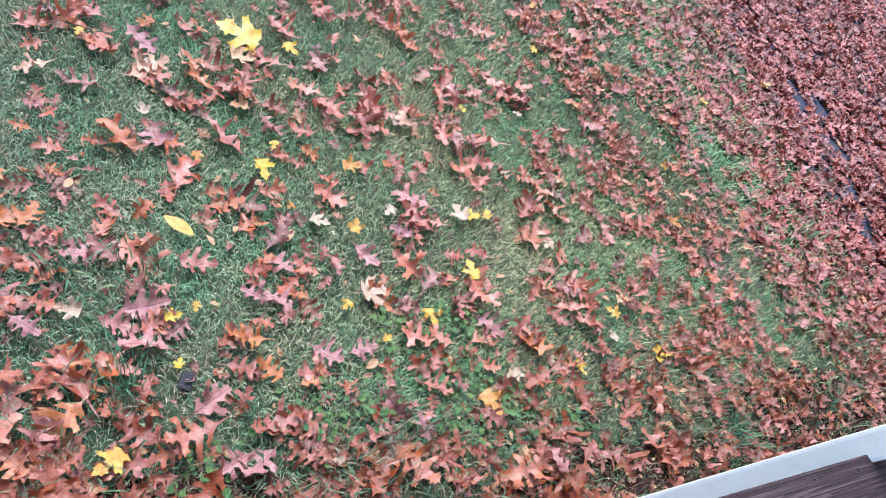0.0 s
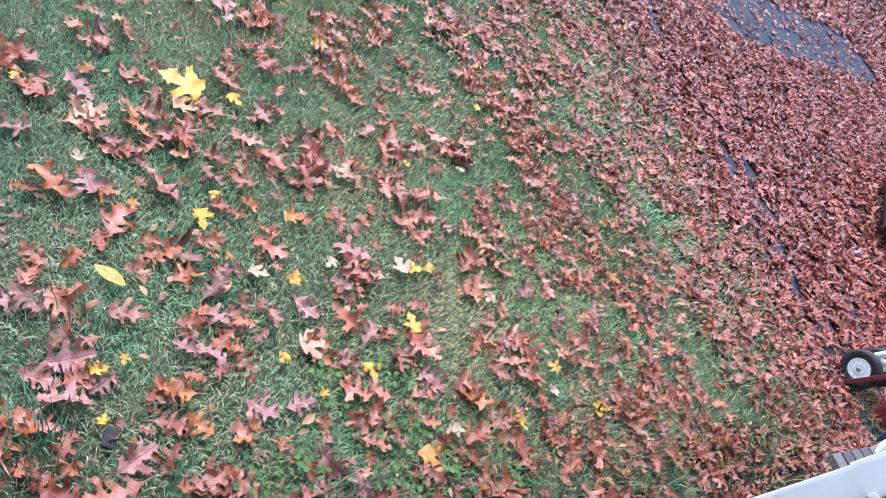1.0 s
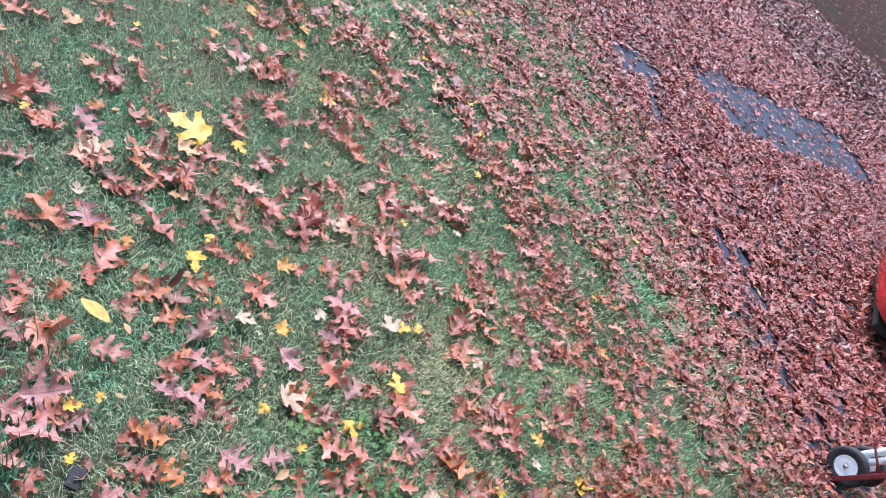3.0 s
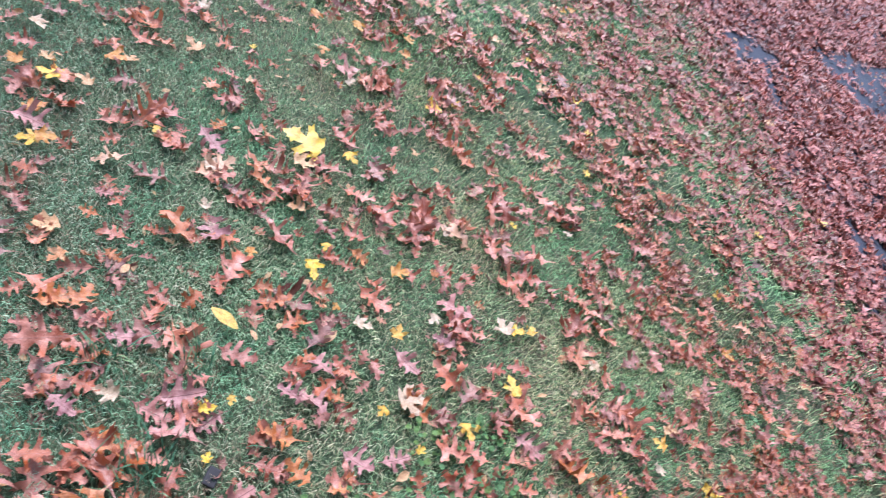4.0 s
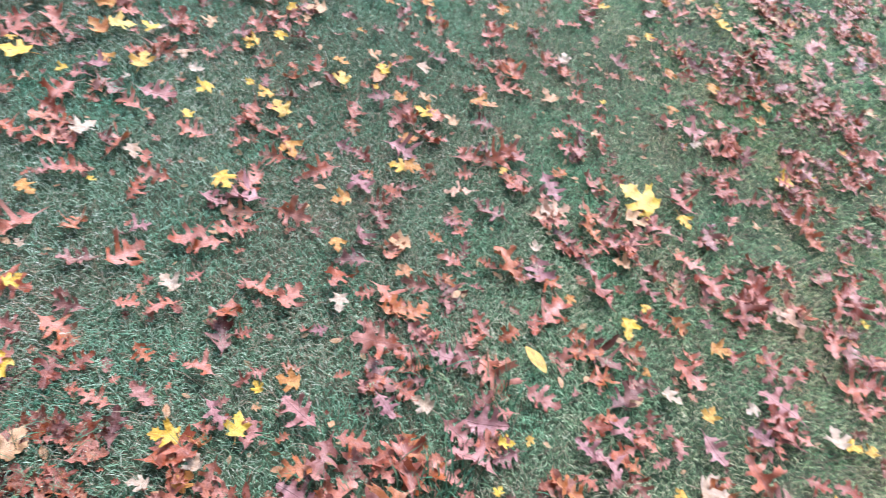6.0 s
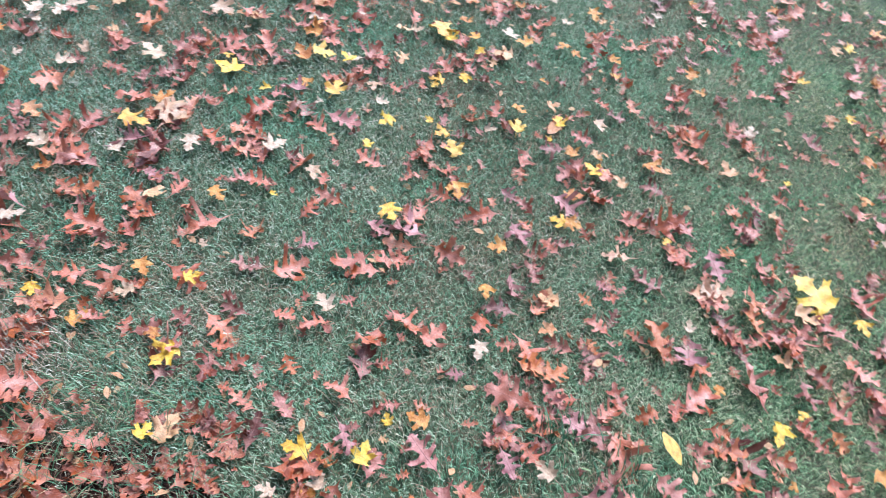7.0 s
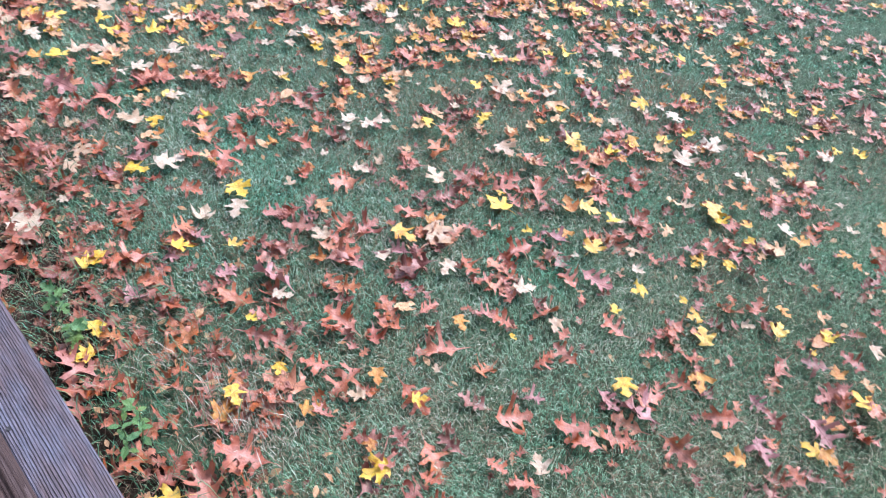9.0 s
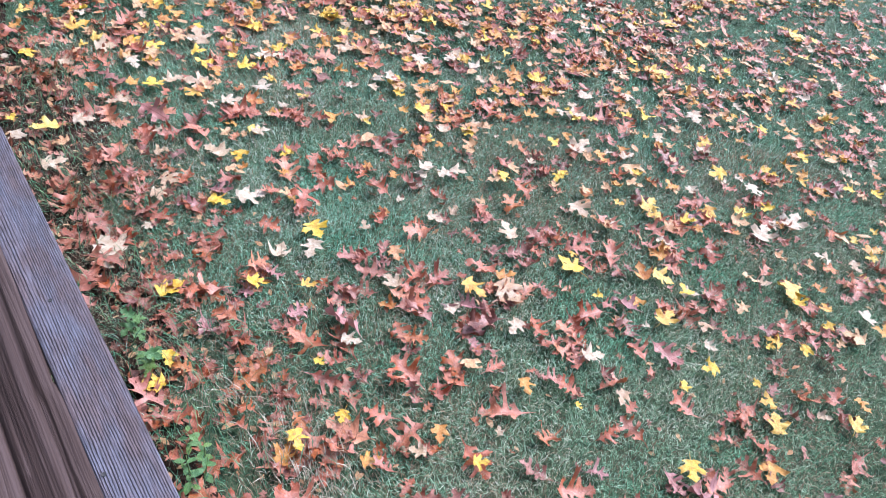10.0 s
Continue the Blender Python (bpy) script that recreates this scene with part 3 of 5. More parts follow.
flat_maples = [leaf_shape(MAPLE_HALF, 140 + k, roll=0.8, bow=0.4, ruffle=0.06, jitter=0.009, inner=0.11, stalk=False) for k in range(5)]
maples = [leaf_shape(MAPLE_HALF, 100 + k, roll=1.5, bow=0.8, ruffle=0.10, jitter=0.012, inner=0.13, stalk=False) for k in range(14)]
ovals = [leaf_shape(OVAL_HALF, 120 + k, roll=1.6, bow=0.6, inner=0.2, stalk=False) for k in range(6)]

# ---- single leaves on the lawn ----
g = np.random.default_rng(21)
TONES = {"RED_BROWN": (RED_BROWN, "curled red-brown oak leaf lying on the grass"), "MAUVE": (MAUVE, "dull mauve oak leaf, pale side up, on the grass"),
         "RUST": (RUST, "rust-orange oak leaf lying on the grass"), "FADED": (FADED, "faded tan oak leaf lying on the grass"),
         "BRONZE": (BRONZE, "damp bronze-brown oak leaf, darkened for shade, at the foot of the rail")}
oak_meshes = {tone: [mesh_of("oak_leaf", *s[:2], m, s[2]) for s in oak_near] for tone, (m, _) in TONES.items()}
laid = []


def bronze_line(y):
    """How near the rail the damp, shade-darkened bronze leaves begin."""
    return np.where(y > 0.3, -0.40, -0.05)


def lay_oaks(tone, rows):
    """Oak leaves at x, y, turned by degrees, with their length in centimetres."""
    wanted = tone
    for x, y, turn, long in rows:
        tone = "BRONZE" if wanted in ("RED_BROWN", "RUST") and past_rail(x, y) > bronze_line(y) else wanted
        ob = new("oak_leaf", oak_meshes[tone][g.integers(len(oak_near))])
        if g.uniform() < 0.5:
            turn += 180
        m = turned(radians(turn), g.normal(0, 0.2), g.normal(0, 0.3)).tolist()
        ob.matrix_world = Matrix.Translation((x, y, g.uniform(0.026, 0.044))) @ Matrix(m).to_4x4() @ Matrix.Scale(min(long, 15) / 100 * 1.06, 4)
        tagged(ob, TONES[tone][1], "leaf", "fallen oak leaves on the lawn")
        laid.append((x, y))


HUES = {"YELLOW": (YELLOW, "bright yellow maple leaf lying on the grass"), "PALE": (CREAM, "pale cream maple leaf, underside up, on the grass")}
maple_meshes = {hue: [mesh_of("maple_leaf", *s[:2], m, s[2]) for s in maples] for hue, (m, _) in HUES.items()}
flat_meshes = {hue: [mesh_of("maple_leaf", *s[:2], m, s[2]) for s in flat_maples] for hue, (m, _) in HUES.items()}
maple_stems = {hue: mesh_of("stem", *stem_shape(), m) for hue, (m, _) in HUES.items()}


def lay_maples(hue, rows):
    """Maple leaves at x, y, with their width in centimetres."""
    for x, y, wide in rows:
        kinds = flat_meshes if wide > 9 else maple_meshes
        ob = new("maple_leaf", kinds[hue][g.integers(len(kinds[hue]))])
        m = turned(g.uniform(0, 6.28), g.normal(0, 0.12), g.normal(0, 0.12)).tolist()
        ob.matrix_world = Matrix.Translation((x, y, g.uniform(0.036, 0.052))) @ Matrix(m).to_4x4() @ Matrix.Scale(wide / 100 * 0.85, 4)
        tagged(ob, HUES[hue][1], "leaf", "fallen maple leaves on the lawn")
        stem = new("stem", maple_stems[hue])
        stem.parent = ob
        laid.append((x, y))


lay_oaks('RED_BROWN', [(-0.61, 1.76, 100, 15), (-0.43, 1.77, 77, 8), (-0.56, 1.60, 74, 7), (-0.41, 2.21, 19, 7), (-0.12, 1.99, -3, 9), (-0.06, 2.02, 23, 11), (-0.16, 2.23, 14, 16), (-0.16, 1.80, 48, 10), (-0.21, 1.38, 43, 9), (0.04, 1.83, 1, 20), (0.06, 1.62, 122, 16), (0.26, 1.80, 67, 12), (0.04, 1.37, 11, 10), (0.03, 1.20, 78, 7), (-0.31, 1.46, 90, 6), (0.01, 2.24, 30, 13), (0.15, 2.08, 35, 12), (0.24, 1.97, 37, 7), (0.08, 1.11, 64, 9), (0.21, 1.32, 14, 15), (0.33, 0.94, 104, 9), (0.58, 1.43, 25, 7), (0.64, 1.29, 31, 10), (0.71, 1.22, 110, 9)])
lay_oaks('RED_BROWN', [(0.68, 1.00, 61, 9), (0.92, 1.23, 17, 10), (0.54, 0.84, 81, 7), (0.50, 0.76, 82, 6), (0.71, 0.95, 54, 8), (0.12, 2.26, -4, 16), (0.11, 2.53, 54, 18), (0.25, 2.31, -22, 14), (0.18, 2.45, -15, 12), (0.32, 2.35, 24, 9), (0.47, 2.58, -42, 12), (0.61, 2.72, 37, 15), (0.63, 2.52, 62, 16), (0.72, 2.48, 6, 7), (0.39, 1.95, 14, 14), (0.35, 2.00, 7, 9), (0.39, 2.15, -34, 8), (0.34, 2.74, -36, 12), (0.37, 2.81, -33, 14), (0.46, 3.05, 1, 15), (0.59, 3.07, 31, 13), (0.75, 2.99, 10, 12), (0.89, 2.84, -5, 9), (0.92, 2.64, -10, 12)])
lay_oaks('RED_BROWN', [(1.00, 2.70, -22, 17), (0.86, 3.33, 15, 14), (0.99, 3.08, 9, 13), (0.70, 2.18, 29, 11), (-0.03, 2.49, 5, 7), (0.76, 1.96, 11, 14), (0.88, 2.03, 90, 8), (1.00, 2.07, -11, 15), (1.23, 2.13, 4, 8), (1.25, 2.25, -3, 11), (1.29, 2.44, 6, 14), (1.36, 2.34, 28, 13), (0.94, 1.77, 40, 14), (0.99, 1.82, 14, 11), (1.01, 1.69, -3, 10), (0.94, 1.61, -24, 8), (1.12, 1.75, -33, 8), (1.17, 1.87, 33, 8), (1.27, 1.73, 13, 11), (1.34, 1.89, 24, 11), (1.33, 1.98, 75, 13), (1.43, 2.07, 38, 13), (1.34, 1.62, -99, 9), (1.23, 1.51, 76, 9)])
lay_oaks('RED_BROWN', [(1.17, 1.34, -72, 5), (0.97, 1.27, 5, 7), (-0.55, -0.70, 89, 9), (-0.59, -0.37, 104, 10), (-0.51, -0.36, 104, 11), (-0.64, -0.14, 64, 13), (-0.46, -0.16, 90, 10), (-0.31, -0.22, 88, 12), (-0.31, -0.09, 73, 8), (-0.63, -1.04, 92, 7), (-0.66, -0.87, 123, 14), (-0.92, -0.23, 129, 12), (-1.09, -0.19, 158, 12), (-1.02, 0.20, 46, 11), (-1.10, 0.33, 44, 11), (-0.97, 0.26, 132, 9), (-0.81, 0.35, 85, 9), (-0.69, -0.00, 77, 11), (-0.70, 0.14, 92, 7), (-0.64, 0.18, 106, 14), (-0.44, 0.14, 62, 12), (-0.70, 0.50, 145, 8), (-0.90, 0.49, 137, 13), (-0.75, 0.58, 64, 10)])
lay_oaks('RED_BROWN', [(-1.09, 0.56, 53, 9), (-0.92, 0.73, 63, 11), (-0.66, 0.84, 123, 11), (-0.85, 0.87, 97, 8), (-0.46, 0.43, 120, 14), (-2.08, 0.68, 131, 12), (-1.79, 0.56, 47, 11), (-2.30, 0.86, 66, 8), (-1.40, -1.35, 64, 16), (-1.64, -0.78, 79, 11), (-1.46, -0.56, 56, 12), (-1.56, -0.83, 79, 11), (-1.03, -0.83, 89, 9), (-1.37, -0.14, 69, 8), (-2.26, -0.30, 59, 15), (-1.58, -1.30, -32, 10), (-0.44, 0.66, 83, 11), (-0.49, 0.76, 99, 12), (-0.67, 1.09, 95, 12), (-0.25, 0.77, 53, 13), (-0.20, 0.66, 145, 12), (-0.12, 0.68, 85, 6), (-0.04, 0.55, 46, 9), (0.13, 0.98, 109, 10)])
lay_oaks('RED_BROWN', [(0.01, 1.04, 64, 18), (-0.29, 0.41, 63, 7), (-0.26, 0.50, 99, 8), (0.01, 0.69, 94, 6), (-0.71, 1.26, 38, 8), (-0.52, 1.30, 33, 8), (-0.51, 0.94, 47, 12), (-0.77, 0.96, 49, 10)])
lay_oaks('MAUVE', [(-0.43, 1.89, 5, 13), (-0.10, 1.66, -27, 18), (-0.36, 1.44, 40, 6), (0.12, 1.22, 58, 11), (0.20, 0.98, 9, 9), (0.33, 1.14, 32, 11), (0.43, 1.15, 41, 14), (0.34, 1.22, 53, 13), (0.44, 1.25, 89, 8), (0.51, 1.48, 19, 9), (0.57, 1.52, 5, 11), (0.65, 1.16, 83, 12), (0.81, 1.09, 79, 10), (0.86, 1.14, 89, 13), (0.49, 1.62, -3, 10), (0.60, 2.20, 22, 17), (0.66, 2.05, 21, 9), (0.63, 1.87, 1, 11), (1.09, 2.01, 4, 12), (0.84, 1.59, -119, 9), (0.77, 1.50, 12, 11), (1.01, 1.53, -0, 13), (1.13, 1.54, -24, 9), (1.52, 1.77, -11, 11)])
lay_oaks('MAUVE', [(-0.54, -0.78, 52, 12), (-0.72, -0.75, 79, 7), (-0.70, -0.56, 150, 9), (-0.73, -0.40, 76, 15), (-0.84, -0.71, 99, 8), (-1.01, -0.06, 65, 13), (-1.12, 0.65, 68, 13), (-1.29, 0.49, 51, 12), (-0.62, 0.72, 56, 9), (-0.55, 0.49, 98, 7), (-0.85, 0.02, 71, 7), (-1.98, 0.71, 63, 9), (-1.13, -1.08, 100, 10), (-1.01, -1.14, 101, 9), (-1.43, -1.57, 80, 18), (-0.60, 0.81, 61, 19), (0.16, 0.76, 28, 12), (0.36, 0.69, 41, 11), (-0.07, 0.89, 78, 6), (0.09, 0.55, 14, 9), (-0.72, 1.41, 44, 12), (-0.37, 1.13, 4, 11), (-0.77, 1.21, 57, 8), (-0.59, 1.20, 12, 11)])
lay_oaks('RUST', [(-0.49, 1.98, 113, 9), (-0.38, 2.11, 25, 8), (-0.19, 1.94, 5, 12), (-0.14, 1.56, 10, 19), (-0.05, 1.18, 115, 10), (0.17, 1.64, 72, 8), (-0.30, 1.36, 50, 6), (0.10, 1.44, 100, 8), (-0.14, 1.33, 30, 6), (0.23, 2.03, 31, 8), (0.33, 1.01, 12, 10), (0.46, 0.89, 102, 13), (0.41, 1.03, -8, 9), (0.59, 1.37, 44, 11), (0.70, 1.34, 4, 10), (0.59, 1.59, 35, 7), (0.60, 0.99, 19, 12), (0.69, 1.07, 64, 17), (0.82, 1.26, 52, 14), (0.80, 1.39, 62, 7), (0.44, 1.59, 87, 7), (0.43, 2.24, 72, 5), (0.62, 2.31, 24, 5), (0.74, 3.37, 40, 10)])
lay_oaks('RUST', [(0.05, 2.88, 2, 13), (0.77, 1.78, 3, 14), (1.24, 2.07, 18, 15), (1.08, 1.67, 24, 10), (1.51, 2.02, -40, 12), (1.44, 1.66, 56, 15), (1.09, 1.38, -102, 9), (1.33, 1.48, 18, 8), (-0.62, -0.47, 85, 13), (-0.35, -0.37, 61, 7), (-0.41, -0.57, 141, 12), (-0.37, -0.75, 99, 7), (-0.78, -0.17, 109, 9), (-0.61, 0.33, 141, 10), (-1.64, -0.03, 63, 12), (-1.13, -1.23, -168, 11), (0.30, 0.71, 83, 10), (-0.08, 1.12, 80, 12), (-0.13, 0.42, 21, 7), (0.15, 0.50, 50, 8)])
lay_oaks('FADED', [(-0.31, 1.82, 81, 17), (-0.48, 1.54, 71, 10), (0.36, 2.48, 27, 16), (-1.13, 0.07, 147, 18)])
lay_maples('YELLOW', [(-0.15, 2.36, 8), (0.15, 1.94, 5), (0.54, 1.92, 7), (0.79, 2.35, 8), (0.92, 2.14, 10), (0.41, 1.26, 6), (0.43, 1.32, 4), (0.60, 0.89, 10), (1.42, 2.46, 7), (0.71, 1.67, 5), (0.87, 1.68, 4), (-0.53, 1.74, 5), (0.52, 1.18, 4), (0.42, 3.49, 6), (0.44, 2.78, 5), (-0.21, 2.20, 6), (-1.09, -0.67, 12), (-0.77, -0.73, 9), (-0.83, -0.57, 7), (-0.55, -0.40, 5), (-0.41, -0.26, 6), (-0.28, -0.34, 9), (-0.27, -0.80, 7), (-1.09, -0.05, 12), (-1.40, 0.25, 13), (-1.51, 0.61, 11), (-1.29, 0.64, 11), (-1.01, 0.73, 6), (-1.69, 1.12, 15)])
lay_maples('YELLOW', [(-1.34, 1.03, 5), (-1.37, 1.16, 7), (-1.06, 1.01, 8), (-1.11, 1.32, 9), (-0.43, 0.16, 6), (-1.11, -1.82, 12), (-1.60, -1.68, 12), (-1.96, -1.43, 11), (-1.63, -1.51, 11), (-1.88, -1.86, 11), (-1.83, -2.23, 13), (-1.51, -2.23, 11), (-1.45, -0.97, 7), (-3.99, 0.44, 15), (-3.85, 0.66, 12), (-4.44, 1.30, 15), (-2.39, 0.80, 11), (-3.25, 0.43, 15), (-1.96, 0.51, 12), (-2.13, 0.92, 9), (-2.24, 1.04, 9), (-1.94, 0.69, 9), (-2.65, 1.46, 8), (-1.93, 0.10, 8), (-2.73, -0.18, 12), (-1.78, -0.12, 9), (-2.20, -1.39, 10), (-1.28, 0.38, 5), (-1.15, 1.51, 8), (-0.89, 1.58, 10)])
lay_maples('YELLOW', [(0.14, 0.60, 8), (0.11, 0.43, 9), (-0.67, 0.77, 10), (-1.12, 0.81, 8)])
lay_maples('PALE', [(0.45, 1.84, 8), (0.57, 2.08, 7), (0.74, 1.78, 13), (0.61, 3.00, 5), (1.25, 1.91, 8), (1.00, 1.28, 4), (1.07, 2.50, 7), (0.23, 1.08, 8), (1.47, 2.37, 7), (0.62, 4.85, 7), (0.32, 2.45, 7), (-0.32, 1.84, 10), (-2.08, -1.76, 15), (-1.75, -2.03, 11), (-1.70, -1.85, 11), (-1.53, -2.05, 9), (-1.68, -1.63, 11), (-1.72, -1.55, 13), (-1.41, -1.72, 11), (-1.24, -1.75, 10), (-1.84, -1.29, 11), (-1.68, -1.35, 11), (-1.61, -1.40, 6), (-1.08, -1.26, 10), (-0.95, -1.65, 11), (-1.00, -1.24, 10), (-1.15, -0.96, 14), (-1.22, -1.39, 7), (-1.32, -1.47, 6), (-1.33, -1.22, 13)])
lay_maples('PALE', [(-0.82, -1.18, 5), (-0.69, -1.23, 14), (-2.41, -1.14, 12), (-2.93, -1.16, 13), (-2.73, -0.88, 14), (-2.52, -0.76, 12), (-2.52, -0.43, 9), (-1.99, -0.47, 10), (-1.20, -0.52, 6), (-1.68, -0.44, 11), (-1.73, -0.31, 9), (-1.38, -0.30, 9), (-1.46, -0.02, 11), (-2.24, 0.15, 15), (-1.76, 0.23, 13), (-3.32, -0.20, 15), (-3.24, 0.10, 9), (-3.93, 0.03, 15), (-2.84, 0.30, 12), (-3.77, 0.24, 14), (-2.85, 0.67, 14), (-2.52, 0.50, 10), (-2.34, 0.98, 13), (-2.20, 1.16, 15), (-2.04, 1.02, 14), (-4.06, 1.86, 12), (-0.98, -0.33, 9), (-0.39, -0.02, 7), (-0.68, -0.35, 8), (-0.96, -0.09, 8)])
lay_maples('PALE', [(-0.98, 0.13, 9), (-0.86, 0.53, 8), (-0.98, 0.41, 10), (-1.23, 0.81, 7), (-1.00, -0.64, 11), (-1.13, 0.07, 14), (-1.70, 1.43, 10), (-0.14, 0.97, 8), (-1.12, 1.67, 9), (-0.33, 0.53, 8), (0.21, 0.35, 6)])
lay_maples("YELLOW", [(-0.28, -0.79, 8), (0.05, -0.38, 10)])
laid = np.array(laid)

big = new("maple_leaf", mesh_of("maple_leaf", *flat_maples[1][:2], YELLOW, flat_maples[1][2]))
big.matrix_world = Matrix.Translation((-0.291, 2.218, 0.055)) @ Matrix.Rotation(radians(16), 4, Vector((0.9, 0.42, 0))) @ pose(0, 0, 0, 0, 0, 205) @ Matrix.Scale(0.165, 4)
tagged(big, "large bright yellow maple leaf with pointed lobes on the grass", "leaf", "fallen maple leaves on the lawn")
oval = new("oval_leaf", mesh_of("oval_leaf", *ovals[1][:2], YELLOW, ovals[1][2]))
oval.matrix_world = Matrix.Translation((0.202, 1.468, 0.05)) @ Matrix(turned(radians(13), 0.05, 0.1).tolist()).to_4x4() @ Matrix.Diagonal((0.105, 0.085, 0.09, 1))
tagged(oval, "long bright yellow oval leaf on the grass", "leaf")


# ---- leaf litter ----
def in_view(p):
    return p[(past_rail(p[:, 0], p[:, 1]) < 0.6)]


def apart_from_laid(p, gap):
    far = np.ones(len(p), bool)
    for q in laid:
        far &= ((p - q) ** 2).sum(1) > gap**2
    return far


def laid_stretch(x, y):
    """1 on the stretch of lawn whose leaves lie one by one."""
    x, y = field(x, y)
    return np.clip((4.0 - y) / 0.8, 0, 1) * np.clip((x + 2.2) / 0.5, 0, 1)


def overlooked(x, y):
    """1 on the lawn that the walk overlooks, thin beyond it."""
    return np.where((y > 0.88 * x - 1.5) & (x > -6.6), 1.0, 0.2)


near = in_view(sprinkle(g, -7.5, 4.2, -4.5, 5.4, lambda x, y: 1.1 * lawn_density(x, y) * (field(x, y)[1] < 4.8) * overlooked(x, y) * (1 - 0.45 * laid_stretch(x, y)), 720))
near = near[apart_from_laid(near, 0.03)]
size = np.clip(g.normal(0.090, 0.03, len(near)), 0.03, 0.16) * np.clip(1.0 + (to_drive(near[:, 0], near[:, 1]) + 4.6) * -0.17, 0.62, 1) * np.clip(1.0 + (near[:, 0] + 1.2) * 0.10, 0.8, 1)
far_out = past_rail(near[:, 0], near[:, 1]) < bronze_line(near[:, 1]) + 0.16 * g.normal(size=len(near))
for name, kept, mat, label in (("oak_leaf_litter", far_out, OAK, "red-brown oak leaves strewn over the lawn"), ("bronze_leaf_litter", ~far_out, BRONZE, "damp bronze-brown oak leaves, darkened for shade, along the rail")):
    close = kept & (((near - (0.3, 0.9)) ** 2).sum(1) < 2.9**2)
    scatter(name, oak_strewn, near[close], g.uniform(0.018, 0.046, close.sum()), size[close] * (1.05 if mat is OAK else 1.15), 0.22, mat, g, label, "leaves")
    if mat is OAK:
        rest = kept & ~close
        scatter("outer_oak_litter", oak_mid, near[rest], g.uniform(0.016, 0.042, rest.sum()), size[rest] * 1.05, 0.2, mat, g, "red-brown oak leaves farther out on the lawn", "leaves")

def drive_stretch(x, y):
    """1 on the part of the drive that the walk overlooks, thinner beside it."""
    left, right = np.interp(y, [3, 4.8, 6.5, 12.9, 38], [-2.6, -1.6, -1.0, -0.2, 1.4]), np.interp(y, [2.8, 4.1, 7.8, 15.9, 33], [3.4, 4.0, 4.2, 4.1, 5.2])
    return np.where((x > left) & (x < right), 1.0, 0.12)


def drive_only(x, y):
    return np.clip((to_drive(x, y) + 2.4) / 2.0, 0, 1) * (1 - bare(x, y))


low = in_view(sprinkle(g, -3.5, 6.0, 1.5, 10.0, lambda x, y: 190 * (field(x, y)[1] > 4.6) * drive_only(x, y) * drive_stretch(x, y), 190))
scatter("sodden_leaf_litter", oak_mid, low, g.uniform(0.008, 0.016, len(low)), np.clip(g.normal(0.12, 0.024, len(low)), 0.07, 0.18), 0.08, GAP_SHADE, g,
        "flattened oak leaves under the dry ones, coloured dark for gap shade", "leaves")
mid = in_view(sprinkle(g, -3.5, 6.0, 1.5, 10.0, lambda x, y: 1.4 * (field(x, y)[1] >= 4.8) * lawn_density(x, y) * drive_stretch(x, y), 900))
scatter("drive_leaf_litter", oak_mid, mid, g.uniform(0.012, 0.034, len(mid)), np.clip(g.normal(0.074, 0.02, len(mid)), 0.03, 0.13), 0.18, DRIVE_OAK, g,
        "thick carpet of red-brown oak leaves over lawn edge and driveway", "leaves")
bits = sprinkle(g, -0.5, 4.5, 3.5, 12.0, lambda x, y: 26 * bare(x, y), 26)
scatter("drive_leaf_crumbs", ovals, bits, g.uniform(0.01, 0.016, len(bits)), g.uniform(0.02, 0.06, len(bits)), 0.15, TAN, g, "broken bits of pale leaf on the bare asphalt", "leaves")


def far_patch(x, y):
    """Thinner towards the woods, where the ground shows between the leaves."""
    return np.clip(1.1 - np.clip(y - 10.0, 0, 20) / 6 + 0.3 * wave(x, y, 0.9, 61), 0.05, 1)


low = sprinkle(g, -4.0, 7.0, 10.0, 20.0, lambda x, y: 60 * (1 - 0.95 * bare(x, y)) * drive_stretch(x, y), 60)
scatter("far_sodden_litter", oak_far, low, g.uniform(0.012, 0.02, len(low)), g.uniform(0.12, 0.20, len(low)), 0.08, GAP_SHADE, g, "oak leaves along the driveway, coloured dark for gap shade", "leaves")
far = sprinkle(g, -4.0, 7.0, 10.0, 20.0, lambda x, y: 450 * (1 - 0.90 * bare(x, y)) * far_patch(x, y) * drive_stretch(x, y), 450)
far = np.r_[far, sprinkle(g, -4.0, 9.0, 20.0, 42.0, lambda x, y: 5 * drive_stretch(x, y), 5)]
scatter("far_leaf_litter", oak_far, far, g.uniform(0.016, 0.04, len(far)), g.uniform(0.06, 0.11, len(far)), 0.16, DRIVE_OAK, g,
        "brown oak leaves drifted beyond the driveway", "leaves")


def crumb_thick(x, y):
    return (110 + 420 * np.clip((past_rail(x, y) + 0.6) / 0.5, 0, 1)) * np.clip(-to_drive(x, y), 0, 1)


damp = in_view(sprinkle(g, -3.0, 4.5, -2.5, 5.5, lambda x, y: np.where(y > 0.3, 70, 80) * np.clip((past_rail(x, y) + 0.6) / 0.5, 0, 1), 110))
scatter("damp_leaf_litter", oak_strewn, damp, g.uniform(0.012, 0.03, len(damp)), g.uniform(0.07, 0.15, len(damp)), 0.2, BRONZE, g, "damp oak leaves, darkened for shade, gathered along the foot of the rail", "leaves")
crumbs = in_view(sprinkle(g, -3.5, 4.0, -2.5, 5.5, lambda x, y: 0.5 * crumb_thick(x, y), 250))
scatter("leaf_crumbs", oak_far, crumbs, g.uniform(0.014, 0.034, len(crumbs)), g.uniform(0.018, 0.065, len(crumbs)), 0.35, OAK, g, "broken bits of brown leaf in the grass", "leaves")
